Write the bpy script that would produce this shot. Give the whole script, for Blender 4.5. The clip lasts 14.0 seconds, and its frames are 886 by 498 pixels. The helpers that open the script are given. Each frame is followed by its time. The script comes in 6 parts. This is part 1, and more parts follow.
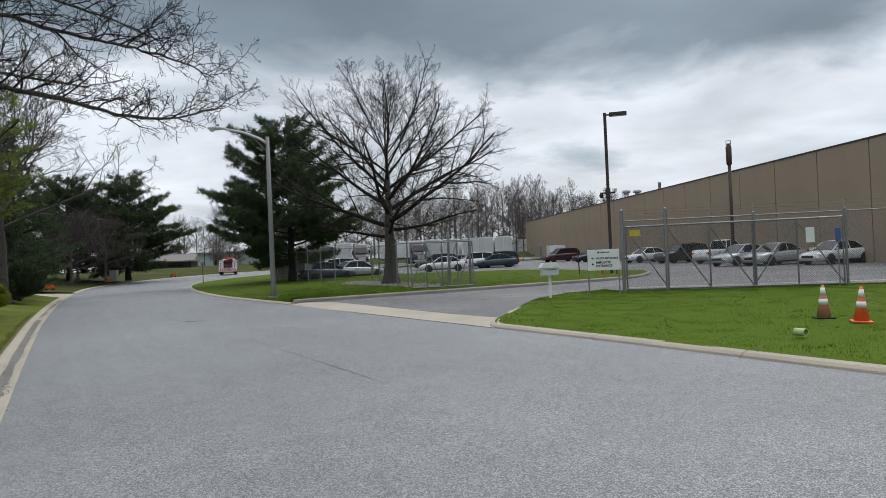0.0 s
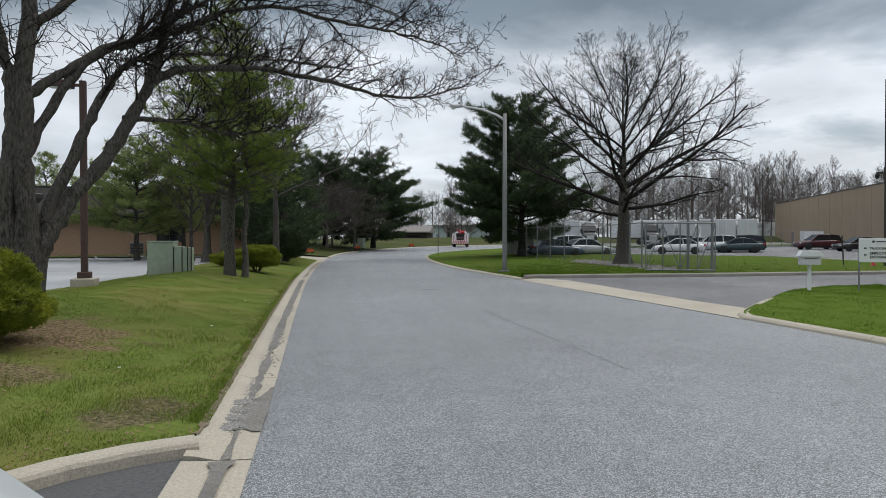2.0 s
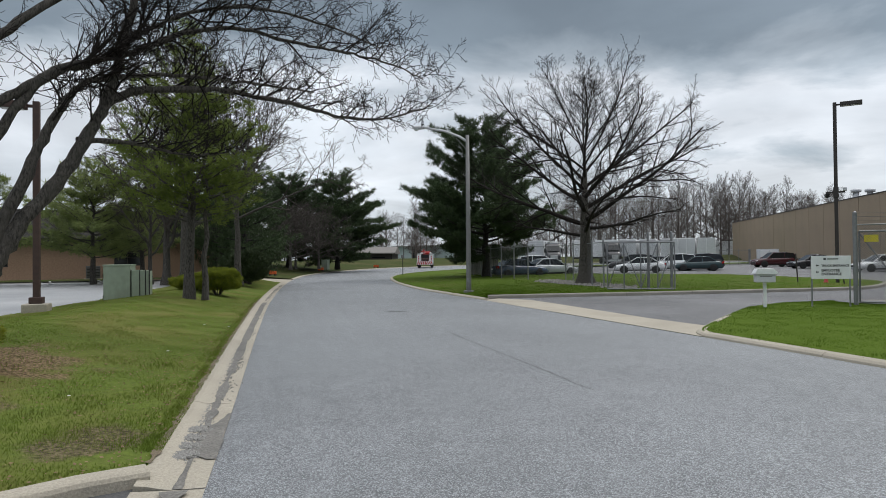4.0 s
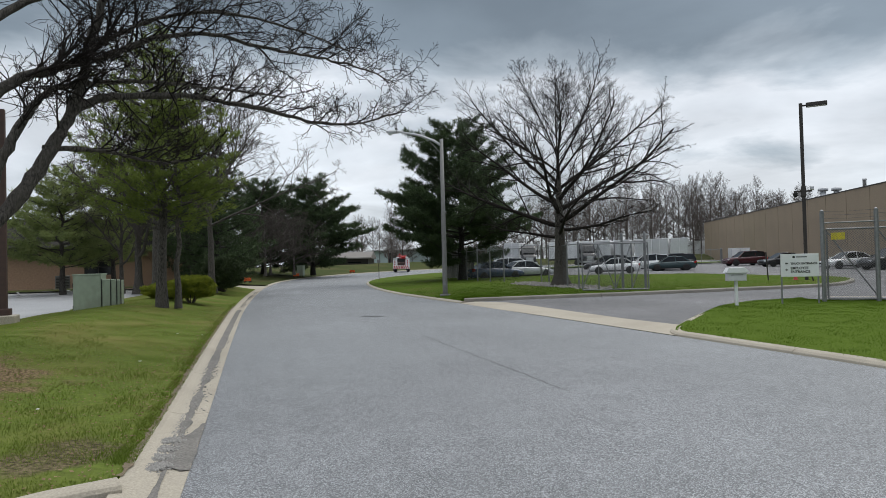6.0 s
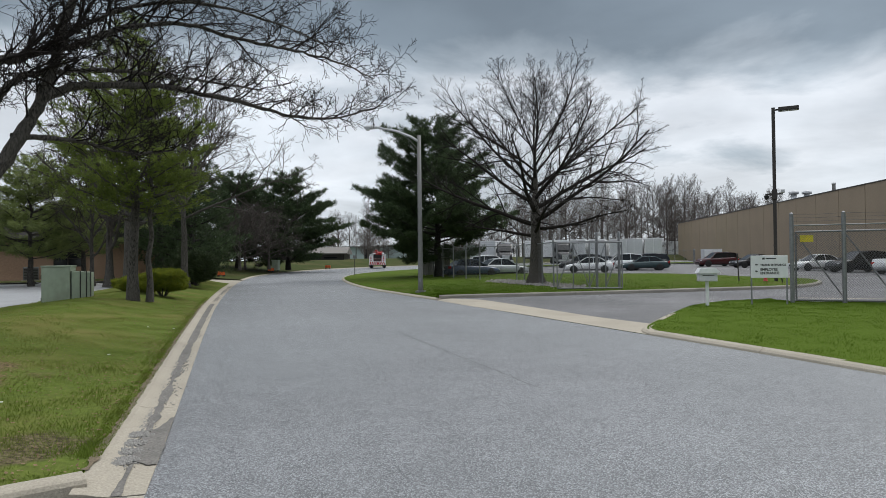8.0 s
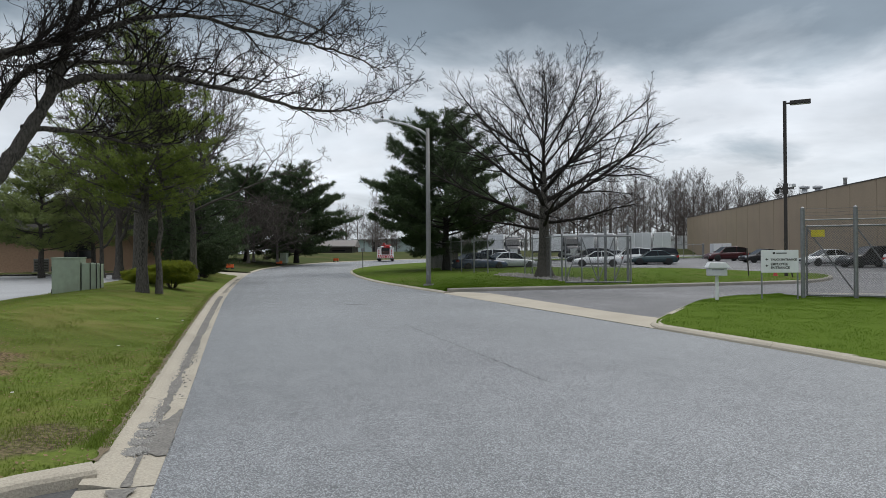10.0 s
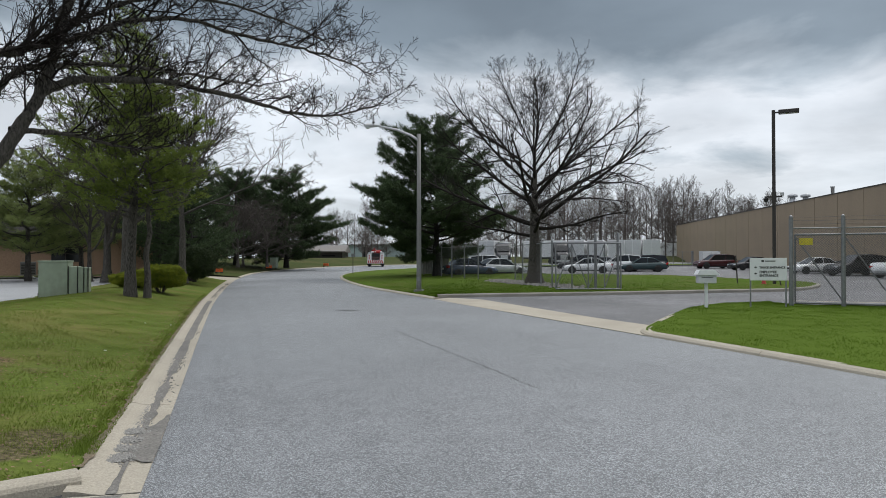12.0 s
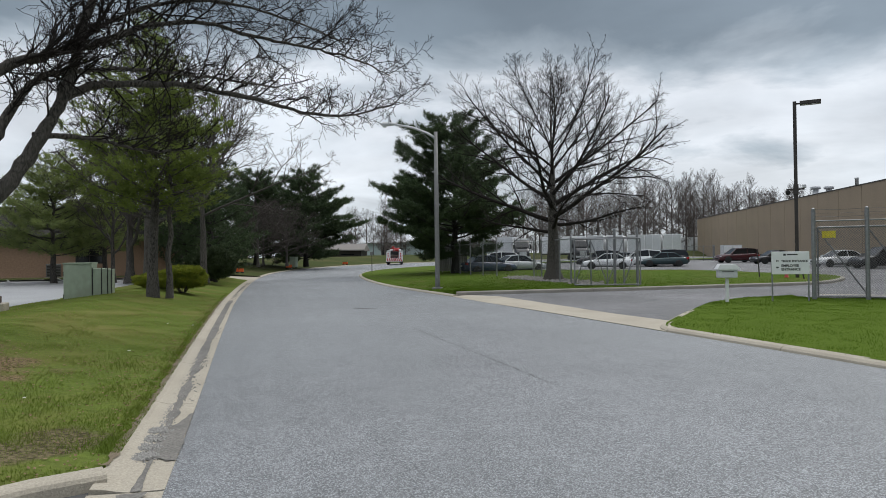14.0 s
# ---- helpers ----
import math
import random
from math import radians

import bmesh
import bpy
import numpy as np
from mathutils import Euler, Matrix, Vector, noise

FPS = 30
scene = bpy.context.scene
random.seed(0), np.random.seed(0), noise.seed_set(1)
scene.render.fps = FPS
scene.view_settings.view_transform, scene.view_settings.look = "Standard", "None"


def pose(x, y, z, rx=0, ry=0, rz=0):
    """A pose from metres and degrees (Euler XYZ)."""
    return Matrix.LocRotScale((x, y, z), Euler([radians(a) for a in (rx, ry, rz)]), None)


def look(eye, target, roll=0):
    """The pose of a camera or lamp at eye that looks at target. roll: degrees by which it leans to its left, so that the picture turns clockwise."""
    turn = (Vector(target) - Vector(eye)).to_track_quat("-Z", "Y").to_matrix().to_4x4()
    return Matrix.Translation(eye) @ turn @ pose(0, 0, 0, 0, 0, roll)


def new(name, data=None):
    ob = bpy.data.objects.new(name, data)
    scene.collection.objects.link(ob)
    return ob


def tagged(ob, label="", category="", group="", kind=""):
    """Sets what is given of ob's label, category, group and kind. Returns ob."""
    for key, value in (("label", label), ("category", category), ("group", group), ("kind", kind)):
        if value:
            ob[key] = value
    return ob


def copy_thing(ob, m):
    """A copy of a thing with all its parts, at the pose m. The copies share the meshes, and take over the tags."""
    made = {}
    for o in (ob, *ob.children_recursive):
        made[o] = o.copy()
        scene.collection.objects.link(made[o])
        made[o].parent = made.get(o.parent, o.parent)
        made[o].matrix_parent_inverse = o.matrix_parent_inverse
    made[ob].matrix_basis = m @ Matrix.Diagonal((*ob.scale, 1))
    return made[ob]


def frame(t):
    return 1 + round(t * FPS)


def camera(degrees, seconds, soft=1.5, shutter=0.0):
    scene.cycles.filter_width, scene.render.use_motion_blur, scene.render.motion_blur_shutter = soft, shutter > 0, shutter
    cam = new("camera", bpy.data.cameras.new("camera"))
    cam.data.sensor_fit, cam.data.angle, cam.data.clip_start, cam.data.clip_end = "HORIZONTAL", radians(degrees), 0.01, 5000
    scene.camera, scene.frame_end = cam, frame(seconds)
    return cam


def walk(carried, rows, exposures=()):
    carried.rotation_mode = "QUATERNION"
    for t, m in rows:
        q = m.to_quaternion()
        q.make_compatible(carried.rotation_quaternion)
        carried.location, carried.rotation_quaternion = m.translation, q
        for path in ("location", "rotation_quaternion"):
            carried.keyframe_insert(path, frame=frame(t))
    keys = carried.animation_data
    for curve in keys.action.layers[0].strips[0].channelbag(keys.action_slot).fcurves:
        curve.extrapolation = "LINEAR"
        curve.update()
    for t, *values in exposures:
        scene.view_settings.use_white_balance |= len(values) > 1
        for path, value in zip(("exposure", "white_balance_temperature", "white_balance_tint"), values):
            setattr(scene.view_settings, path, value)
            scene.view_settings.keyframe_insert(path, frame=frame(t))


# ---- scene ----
cam = camera(65.7, 14.0, soft=0.65)
PATH = [
    (0.0, (0.129, -0.122, 1.623), (0.217, 9.877, 1.733), -2.47),
    (0.5, (0.034, -0.056, 1.629), (-0.914, 9.897, 1.810), -0.94),
    (1.0, (-0.002, -0.029, 1.637), (-1.814, 9.805, 1.722), -0.89),
    (1.5, (-0.070, -0.038, 1.640), (-2.815, 9.578, 1.555), -0.76),
    (2.0, (-0.104, -0.031, 1.645), (-3.237, 9.464, 1.488), -0.06),
    (2.5, (-0.107, -0.034, 1.649), (-3.335, 9.430, 1.535), 0.41),
    (3.0, (-0.082, -0.032, 1.658), (-3.184, 9.474, 1.656), 0.41),
    (3.5, (-0.059, -0.014, 1.648), (-2.900, 9.573, 1.755), -0.00),
    (6.0, (-0.027, -0.008, 1.654), (-2.338, 9.720, 1.845), -1.47),
    (6.5, (-0.017, 0.001, 1.659), (-2.138, 9.770, 1.910), -0.96),
    (7.0, (-0.008, 0.004, 1.650), (-1.979, 9.804, 1.927), -0.74),
    (7.5, (0.000, 0.000, 1.650), (-1.925, 9.810, 1.877), -0.69),
    (8.0, (0.004, -0.014, 1.648), (-1.976, 9.787, 1.787), -0.65),
    (8.5, (0.003, -0.008, 1.640), (-2.061, 9.776, 1.685), -0.77),
    (11.0, (-0.028, 0.023, 1.643), (-2.078, 9.810, 1.707), -0.12),
    (11.5, (-0.027, 0.026, 1.650), (-2.017, 9.825, 1.748), -0.05),
    (12.0, (-0.028, 0.032, 1.643), (-1.983, 9.838, 1.771), -0.04),
    (12.5, (-0.023, 0.025, 1.647), (-2.000, 9.827, 1.769), 0.04),
    (13.0, (-0.021, 0.013, 1.644), (-2.093, 9.796, 1.739), -0.09),
    (13.5, (-0.018, 0.009, 1.645), (-2.192, 9.769, 1.728), -0.35),
    (14.0, (0.005, 0.005, 1.653), (-2.218, 9.755, 1.743), -0.74),
]
walk(cam, [(t, look(eye, target, roll)) for t, eye, target, roll in PATH])

# ---------------------------------------------------------------- sky and sun
SUN_ELEV, SUN_AZ = radians(50), radians(40)


def make_world():
    w = bpy.data.worlds.new("overcast_sky")
    scene.world = w
    w.use_nodes = True
    nt = w.node_tree
    nt.nodes.clear()
    N, L = nt.nodes.new, nt.links.new
    out, bg = N("ShaderNodeOutputWorld"), N("ShaderNodeBackground")
    co, sep = N("ShaderNodeTexCoord"), N("ShaderNodeSeparateXYZ")
    L(co.outputs["Generated"], sep.inputs[0])

    def math_node(op, a, b=0.0):
        m = N("ShaderNodeMath")
        m.operation = op
        for i, v in enumerate((a, b)):
            if isinstance(v, (int, float)):
                m.inputs[i].default_value = v
            else:
                L(v, m.inputs[i])
        return m.outputs[0]

    up = math_node("ADD", math_node("MAXIMUM", sep.outputs["Z"], 0.0), 0.16)
    comb = N("ShaderNodeCombineXYZ")
    L(math_node("DIVIDE", sep.outputs["X"], up), comb.inputs[0])
    L(math_node("DIVIDE", sep.outputs["Y"], up), comb.inputs[1])

    def clouds(scale, detail, seed, rough=0.55):
        n = N("ShaderNodeTexNoise")
        n.noise_dimensions = "4D"
        n.inputs["W"].default_value = seed
        n.inputs["Scale"].default_value = scale
        n.inputs["Detail"].default_value = detail
        n.inputs["Roughness"].default_value = rough
        n.inputs["Distortion"].default_value = 0.35
        L(comb.outputs[0], n.inputs["Vector"])
        return n.outputs["Fac"]

    big, fine, puffs = clouds(0.6, 3, SKY_SEED[0], 0.5), clouds(1.7, 6, SKY_SEED[1], 0.55), clouds(1.15, 7, SKY_SEED[2], 0.5)
    # height above the horizon, ruffled by the clouds, reads the deck's tone
    lift = math_node("MULTIPLY", math_node("SUBTRACT", big, 0.5), 0.34)
    tone = math_node("ADD", math_node("ADD", sep.outputs["Z"], lift), math_node("MULTIPLY", math_node("SUBTRACT", fine, 0.5), 0.30))
    ramp = N("ShaderNodeValToRGB")
    el = ramp.color_ramp.elements
    stops = [(0.0, 0.571, 0.63, 0.687), (0.10, 0.68, 0.73, 0.789), (0.185, 0.778, 0.82, 0.876), (0.235, 0.453, 0.515, 0.574), (0.29, 0.236, 0.288, 0.336),
             (0.42, 0.202, 0.25, 0.297), (0.55, 0.532, 0.58, 0.635), (1.0, 0.985, 1.0, 1.02)]
    el[0].position, el[1].position = 0.0, 1.0
    for p, r, g, b in stops[1:-1]:
        el.new(p)
    for e, (p, r, g, b) in zip(el, stops):
        e.position, e.color = p, (r, g, b, 1)
    L(tone, ramp.inputs[0])
    # an overcast dome is about three times as bright at the zenith as at the horizon
    dome = N("ShaderNodeMapRange")
    dome.inputs["From Min"].default_value, dome.inputs["From Max"].default_value = 0.42, 0.95
    dome.inputs["To Min"].default_value, dome.inputs["To Max"].default_value = 1.0, ZENITH
    L(sep.outputs["Z"], dome.inputs["Value"])
    shade = N("ShaderNodeMapRange")
    shade.inputs["From Min"].default_value, shade.inputs["From Max"].default_value = 0.36, 0.64
    shade.inputs["To Min"].default_value, shade.inputs["To Max"].default_value = 0.74, 1.12
    L(puffs, shade.inputs["Value"])
    lit = N("ShaderNodeVectorMath")
    lit.operation = "SCALE"
    L(ramp.outputs[0], lit.inputs[0])
    L(math_node("MULTIPLY", dome.outputs[0], shade.outputs[0]), lit.inputs["Scale"])
    sky = N("ShaderNodeTexSky")
    sky.sky_type, sky.sun_disc = "NISHITA", False
    sky.sun_elevation, sky.sun_rotation = SUN_ELEV, SUN_AZ
    thin = N("ShaderNodeVectorMath")
    thin.operation = "SCALE"
    thin.inputs["Scale"].default_value = 0.01
    L(sky.outputs[0], thin.inputs[0])
    add = N("ShaderNodeVectorMath")
    L(lit.outputs[0], add.inputs[0])
    L(thin.outputs[0], add.inputs[1])
    L(add.outputs[0], bg.inputs["Color"])
    bg.inputs["Strength"].default_value = 1.0
    L(bg.outputs[0], out.inputs[0])


SKY_SEED, ZENITH = (3.1, 1.7, 5.3), 2.1
make_world()
sun = new("sun", bpy.data.lights.new("sun", "SUN"))
sun.data.energy, sun.data.angle, sun.data.color = 1.2, radians(25), (1.0, 0.97, 0.93)
sun.matrix_world = look((0, 0, 50), (-math.sin(SUN_AZ) * 50, -math.cos(SUN_AZ) * 50, 50 - 50 * math.tan(SUN_ELEV)))
scene.view_settings.exposure = 0.0

# ---------------------------------------------------------------- materials


def material(name, c1, c2=None, scale=3.0, c3=None, scale3=0.4, rough=0.8, bump=0.0, bump_scale=None, metal=0.0, spread=0.5, vary=0.0, detail=6, relief=0.008, spec=0.5, through_light=0.0, stretch=1.0, patch=0.75, harsh=0.5):
    """Grain between c1 and c2 at scale, broad patches towards c3 at scale3, fine relief."""
    m = bpy.data.materials.new(name)
    m.use_nodes = True
    nt = m.node_tree
    p = nt.nodes["Principled BSDF"]
    N, L = nt.nodes.new, nt.links.new
    p.inputs["Roughness"].default_value, p.inputs["Metallic"].default_value = rough, metal
    p.inputs["Specular IOR Level"].default_value = spec
    co = N("ShaderNodeTexCoord")
    c2 = c2 or tuple(v * 0.8 for v in c1)

    def noise_fac(sc, det, lo, hi, most=1.0):
        n = N("ShaderNodeTexNoise")
        n.inputs["Scale"].default_value, n.inputs["Detail"].default_value = sc, det
        n.inputs["Roughness"].default_value = harsh
        if stretch != 1.0:
            mp = N("ShaderNodeMapping")
            mp.inputs["Scale"].default_value = (1, 1, stretch)
            L(co.outputs["Object"], mp.inputs["Vector"])
            L(mp.outputs[0], n.inputs["Vector"])
        else:
            L(co.outputs["Object"], n.inputs["Vector"])
        r = N("ShaderNodeMapRange")
        r.inputs["From Min"].default_value, r.inputs["From Max"].default_value = lo, hi
        r.inputs["To Max"].default_value = most
        L(n.outputs["Fac"], r.inputs["Value"])
        return n, r.outputs[0]

    def blend(fac, a, b):
        x = N("ShaderNodeMix")
        x.data_type = "RGBA"
        for sock, v in ((x.inputs[0], fac), (x.inputs[6], a), (x.inputs[7], b)):
            if isinstance(v, tuple):
                sock.default_value = (*v, 1)
            else:
                L(v, sock)
        return x.outputs[2]

    n1, f1 = noise_fac(scale, detail, 0.5 - spread / 2, 0.5 + spread / 2)
    col = blend(f1, c1, c2)
    if c3:
        n3, f3 = noise_fac(scale3, 4, 0.45, 0.68, patch)
        col = blend(f3, col, c3)
    if vary:
        info = N("ShaderNodeObjectInfo")
        h = N("ShaderNodeHueSaturation")
        r = N("ShaderNodeMapRange")
        r.inputs["To Min"].default_value, r.inputs["To Max"].default_value = 1 - vary, 1 + vary
        L(info.outputs["Random"], r.inputs["Value"])
        L(r.outputs[0], h.inputs["Value"])
        L(col, h.inputs["Color"])
        col = h.outputs[0]
    L(col, p.inputs["Base Color"])
    if bump:
        nb, _ = noise_fac(bump_scale or scale * 2, 5, 0, 1)
        b = N("ShaderNodeBump")
        b.inputs["Strength"].default_value, b.inputs["Distance"].default_value = bump, relief
        L(nb.outputs["Fac"], b.inputs["Height"])
        L(b.outputs[0], p.inputs["Normal"])
    if through_light:
        tr, mix = N("ShaderNodeBsdfTranslucent"), N("ShaderNodeMixShader")
        L(col, tr.inputs["Color"])
        mix.inputs[0].default_value = through_light
        L(p.outputs[0], mix.inputs[1])
        L(tr.outputs[0], mix.inputs[2])
        L(mix.outputs[0], nt.nodes["Material Output"].inputs["Surface"])
    return m




def asphalt(name, light, dark, scale, worn, rough=0.85):
    """Stones of many tones set in dark binder, with broad worn and oily stretches."""
    m = bpy.data.materials.new(name)
    m.use_nodes = True
    nt = m.node_tree
    p = nt.nodes["Principled BSDF"]
    N, L = nt.nodes.new, nt.links.new
    co = N("ShaderNodeTexCoord")
    cells = N("ShaderNodeTexVoronoi")
    cells.inputs["Scale"].default_value = scale
    cells.inputs["Randomness"].default_value = 1.0
    L(co.outputs["Object"], cells.inputs["Vector"])
    sep, tone = N("ShaderNodeSeparateColor"), N("ShaderNodeValToRGB")
    L(cells.outputs["Color"], sep.inputs[0])
    tone.color_ramp.elements[0].color, tone.color_ramp.elements[1].color = (*dark, 1), (*light, 1)
    tone.color_ramp.elements[0].position, tone.color_ramp.elements[1].position = 0.1, 0.9
    L(sep.outputs[0], tone.inputs[0])
    gap, mix = N("ShaderNodeMapRange"), N("ShaderNodeMix")
    gap.inputs["From Min"].default_value, gap.inputs["From Max"].default_value = 0.35, 0.75
    L(cells.outputs["Distance"], gap.inputs["Value"])
    mix.data_type = "RGBA"
    L(gap.outputs[0], mix.inputs[0])
    L(tone.outputs[0], mix.inputs[6])
    mix.inputs[7].default_value = (*[v * 0.8 for v in dark], 1)
    col = mix.outputs[2]
    for sc, lo, hi, least, most in ((0.22, 0.35, 0.65, 1 - worn, 1 + worn), (2.4, 0.3, 0.7, 1 - worn * 0.6, 1 + worn * 0.6), (17, 0.3, 0.7, 1 - worn, 1 + worn)):
        n, r, v = N("ShaderNodeTexNoise"), N("ShaderNodeMapRange"), N("ShaderNodeVectorMath")
        n.inputs["Scale"].default_value, n.inputs["Detail"].default_value = sc, 6
        r.inputs["From Min"].default_value, r.inputs["From Max"].default_value = lo, hi
        r.inputs["To Min"].default_value, r.inputs["To Max"].default_value = least, most
        v.operation = "SCALE"
        L(co.outputs["Object"], n.inputs["Vector"])
        L(n.outputs["Fac"], r.inputs["Value"])
        L(col, v.inputs[0])
        L(r.outputs[0], v.inputs["Scale"])
        col = v.outputs[0]
    L(col, p.inputs["Base Color"])
    b = N("ShaderNodeBump")
    b.invert = True
    b.inputs["Strength"].default_value, b.inputs["Distance"].default_value = 0.5, 0.006
    L(cells.outputs["Distance"], b.inputs["Height"])
    L(b.outputs[0], p.inputs["Normal"])
    p.inputs["Roughness"].default_value = rough
    return m


ASPHALT = asphalt("road_asphalt", (0.415, 0.435, 0.452), (0.103, 0.108, 0.113), 105, 0.10, 0.62)
LOT = asphalt("lot_asphalt", (0.31, 0.31, 0.315), (0.075, 0.075, 0.08), 80, 0.2)
DRIVE_OLD = material("old_dark_asphalt", (0.09, 0.09, 0.09), (0.04, 0.04, 0.042), 30, (0.06, 0.06, 0.06), 1.0, 0.8, 0.7, 40)
CONCRETE = material("kerb_concrete", (0.45, 0.405, 0.325), (0.27, 0.245, 0.20), 55, (0.30, 0.27, 0.215), 0.8, 0.9, 0.7, 70)
LOT_PALE = material("pale_lot_asphalt", (0.42, 0.425, 0.435), (0.27, 0.275, 0.28), 30, (0.24, 0.245, 0.25), 0.16, 0.8, 0.4, 80)
KERB_GREY = material("grey_kerb_concrete", (0.31, 0.29, 0.25), (0.20, 0.185, 0.16), 45, (0.17, 0.16, 0.14), 0.9, 0.9, 0.7, 60)
CONCRETE_WET = material("patched_gutter", (0.235, 0.222, 0.20), (0.085, 0.08, 0.073), 42, (0.105, 0.10, 0.092), 2.2, 0.85, 0.9, 60)
GRASS = material("lawn_grass", (0.13, 0.17, 0.035), (0.075, 0.10, 0.024), 14, (0.16, 0.145, 0.05), 0.55, 1.0, 0.8, 60, spec=0.05)
GRASS_LUSH = material("lush_grass", (0.085, 0.13, 0.016), (0.06, 0.095, 0.012), 14, (0.08, 0.125, 0.016), 0.5, 1.0, 0.8, 60, spec=0.05)
GRASS_FAR = material("far_grass", (0.06, 0.075, 0.024), (0.04, 0.05, 0.018), 3, (0.09, 0.085, 0.04), 0.2, 1.0, 0.5, 20, spec=0.05)
GRASS_ISLAND = material("island_grass", (0.085, 0.135, 0.018), (0.055, 0.085, 0.013), 9, (0.095, 0.105, 0.028), 0.35, 1.0, 0.8, 50, spec=0.05)
BARK = material("grey_bark", (0.12, 0.108, 0.094), (0.016, 0.014, 0.012), 34, (0.075, 0.068, 0.058), 3.0, 0.95, 1.0, 34, relief=0.05, spread=0.26, stretch=0.28, harsh=0.65)
BARK_DARK = material("dark_bark", (0.05, 0.044, 0.038), (0.008, 0.007, 0.006), 26, (0.03, 0.027, 0.023), 3.0, 0.95, 1.0, 26, relief=0.05, spread=0.3, stretch=0.16)
TWIG = material("twig_bark", (0.026, 0.021, 0.019), (0.014, 0.012, 0.011), 8, rough=0.95, spec=0.2)
GREY_TWIG = material("grey_twig_bark", (0.085, 0.073, 0.064), (0.045, 0.039, 0.035), 8, rough=0.95, spec=0.2)
# paler than the nearer twigs: distance haze is put into the bark colour
HAZY_TWIG = material("hazy_far_twig_bark", (0.12, 0.10, 0.09), (0.08, 0.068, 0.063), 3, rough=0.95)
NEEDLE_DARK = material("pine_needles", (0.032, 0.052, 0.025), (0.08, 0.115, 0.05), 1.6, rough=0.7, spec=0.2, through_light=0.25)
NEEDLE_LIGHT = material("young_pine_needles", (0.185, 0.235, 0.046), (0.09, 0.12, 0.03), 1.3, rough=0.7, spec=0.25, through_light=0.45)
NEEDLE_MID = material("weathered_pine_needles", (0.28, 0.33, 0.115), (0.15, 0.19, 0.07), 1.3, rough=0.7, spec=0.25, through_light=0.4)
TAN = material("tan_wall_panel", (0.31, 0.245, 0.175), (0.27, 0.21, 0.15), 6, (0.24, 0.19, 0.14), 0.25, 0.9, 0.3, 30)
BRICK = material("red_brown_brick", (0.42, 0.275, 0.185), (0.30, 0.19, 0.125), 9, (0.35, 0.23, 0.155), 0.5, 0.9, 0.3, 30)
ROOF_DARK = material("dark_shingles", (0.05, 0.045, 0.04), (0.03, 0.028, 0.026), 6, rough=0.9, bump=0.4)



def bare_patch(mat, centre, radius, colour):
    """A worn patch with a ragged edge round a point of the plan."""
    nt = mat.node_tree
    N, L = nt.nodes.new, nt.links.new
    p = nt.nodes["Principled BSDF"]
    old = p.inputs["Base Color"].links[0].from_socket
    co, dist, ns = N("ShaderNodeTexCoord"), N("ShaderNodeVectorMath"), N("ShaderNodeTexNoise")
    dist.operation = "DISTANCE"
    dist.inputs[1].default_value = (*centre, 0.4)
    ns.inputs["Scale"].default_value, ns.inputs["Detail"].default_value = 1.6, 6
    L(co.outputs["Object"], dist.inputs[0])
    L(co.outputs["Object"], ns.inputs["Vector"])
    rag, fall, mix = N("ShaderNodeMath"), N("ShaderNodeMapRange"), N("ShaderNodeMix")
    rag.operation = "MULTIPLY_ADD"
    L(ns.outputs["Fac"], rag.inputs[0])
    rag.inputs[1].default_value = 2.6 * radius
    L(dist.outputs["Value"], rag.inputs[2])
    fall.inputs["From Min"].default_value, fall.inputs["From Max"].default_value = 2.1 * radius, 2.5 * radius
    fall.inputs["To Min"].default_value, fall.inputs["To Max"].default_value = 0.9, 0.0
    L(rag.outputs[0], fall.inputs["Value"])
    mix.data_type = "RGBA"
    L(fall.outputs[0], mix.inputs[0])
    L(old, mix.inputs[6])
    grain, ramp = N("ShaderNodeTexNoise"), N("ShaderNodeValToRGB")
    grain.inputs["Scale"].default_value, grain.inputs["Detail"].default_value = 24, 6
    L(co.outputs["Object"], grain.inputs["Vector"])
    L(grain.outputs["Fac"], ramp.inputs[0])
    ramp.color_ramp.elements[0].position, ramp.color_ramp.elements[1].position = 0.38, 0.64
    ramp.color_ramp.elements[0].color, ramp.color_ramp.elements[1].color = (*[v * 0.45 for v in colour], 1), (*[min(1, v * 1.7) for v in colour], 1)
    L(ramp.outputs[0], mix.inputs[7])
    L(mix.outputs[2], p.inputs["Base Color"])


bare_patch(GRASS, (-8.5, 6.9), 1.35, (0.15, 0.105, 0.066))
bare_patch(GRASS, (-6.7, 4.9), 0.7, (0.13, 0.10, 0.06))
bare_patch(GRASS, (-4.5, 5.0), 0.55, (0.10, 0.08, 0.05))

# ---------------------------------------------------------------- mesh helpers


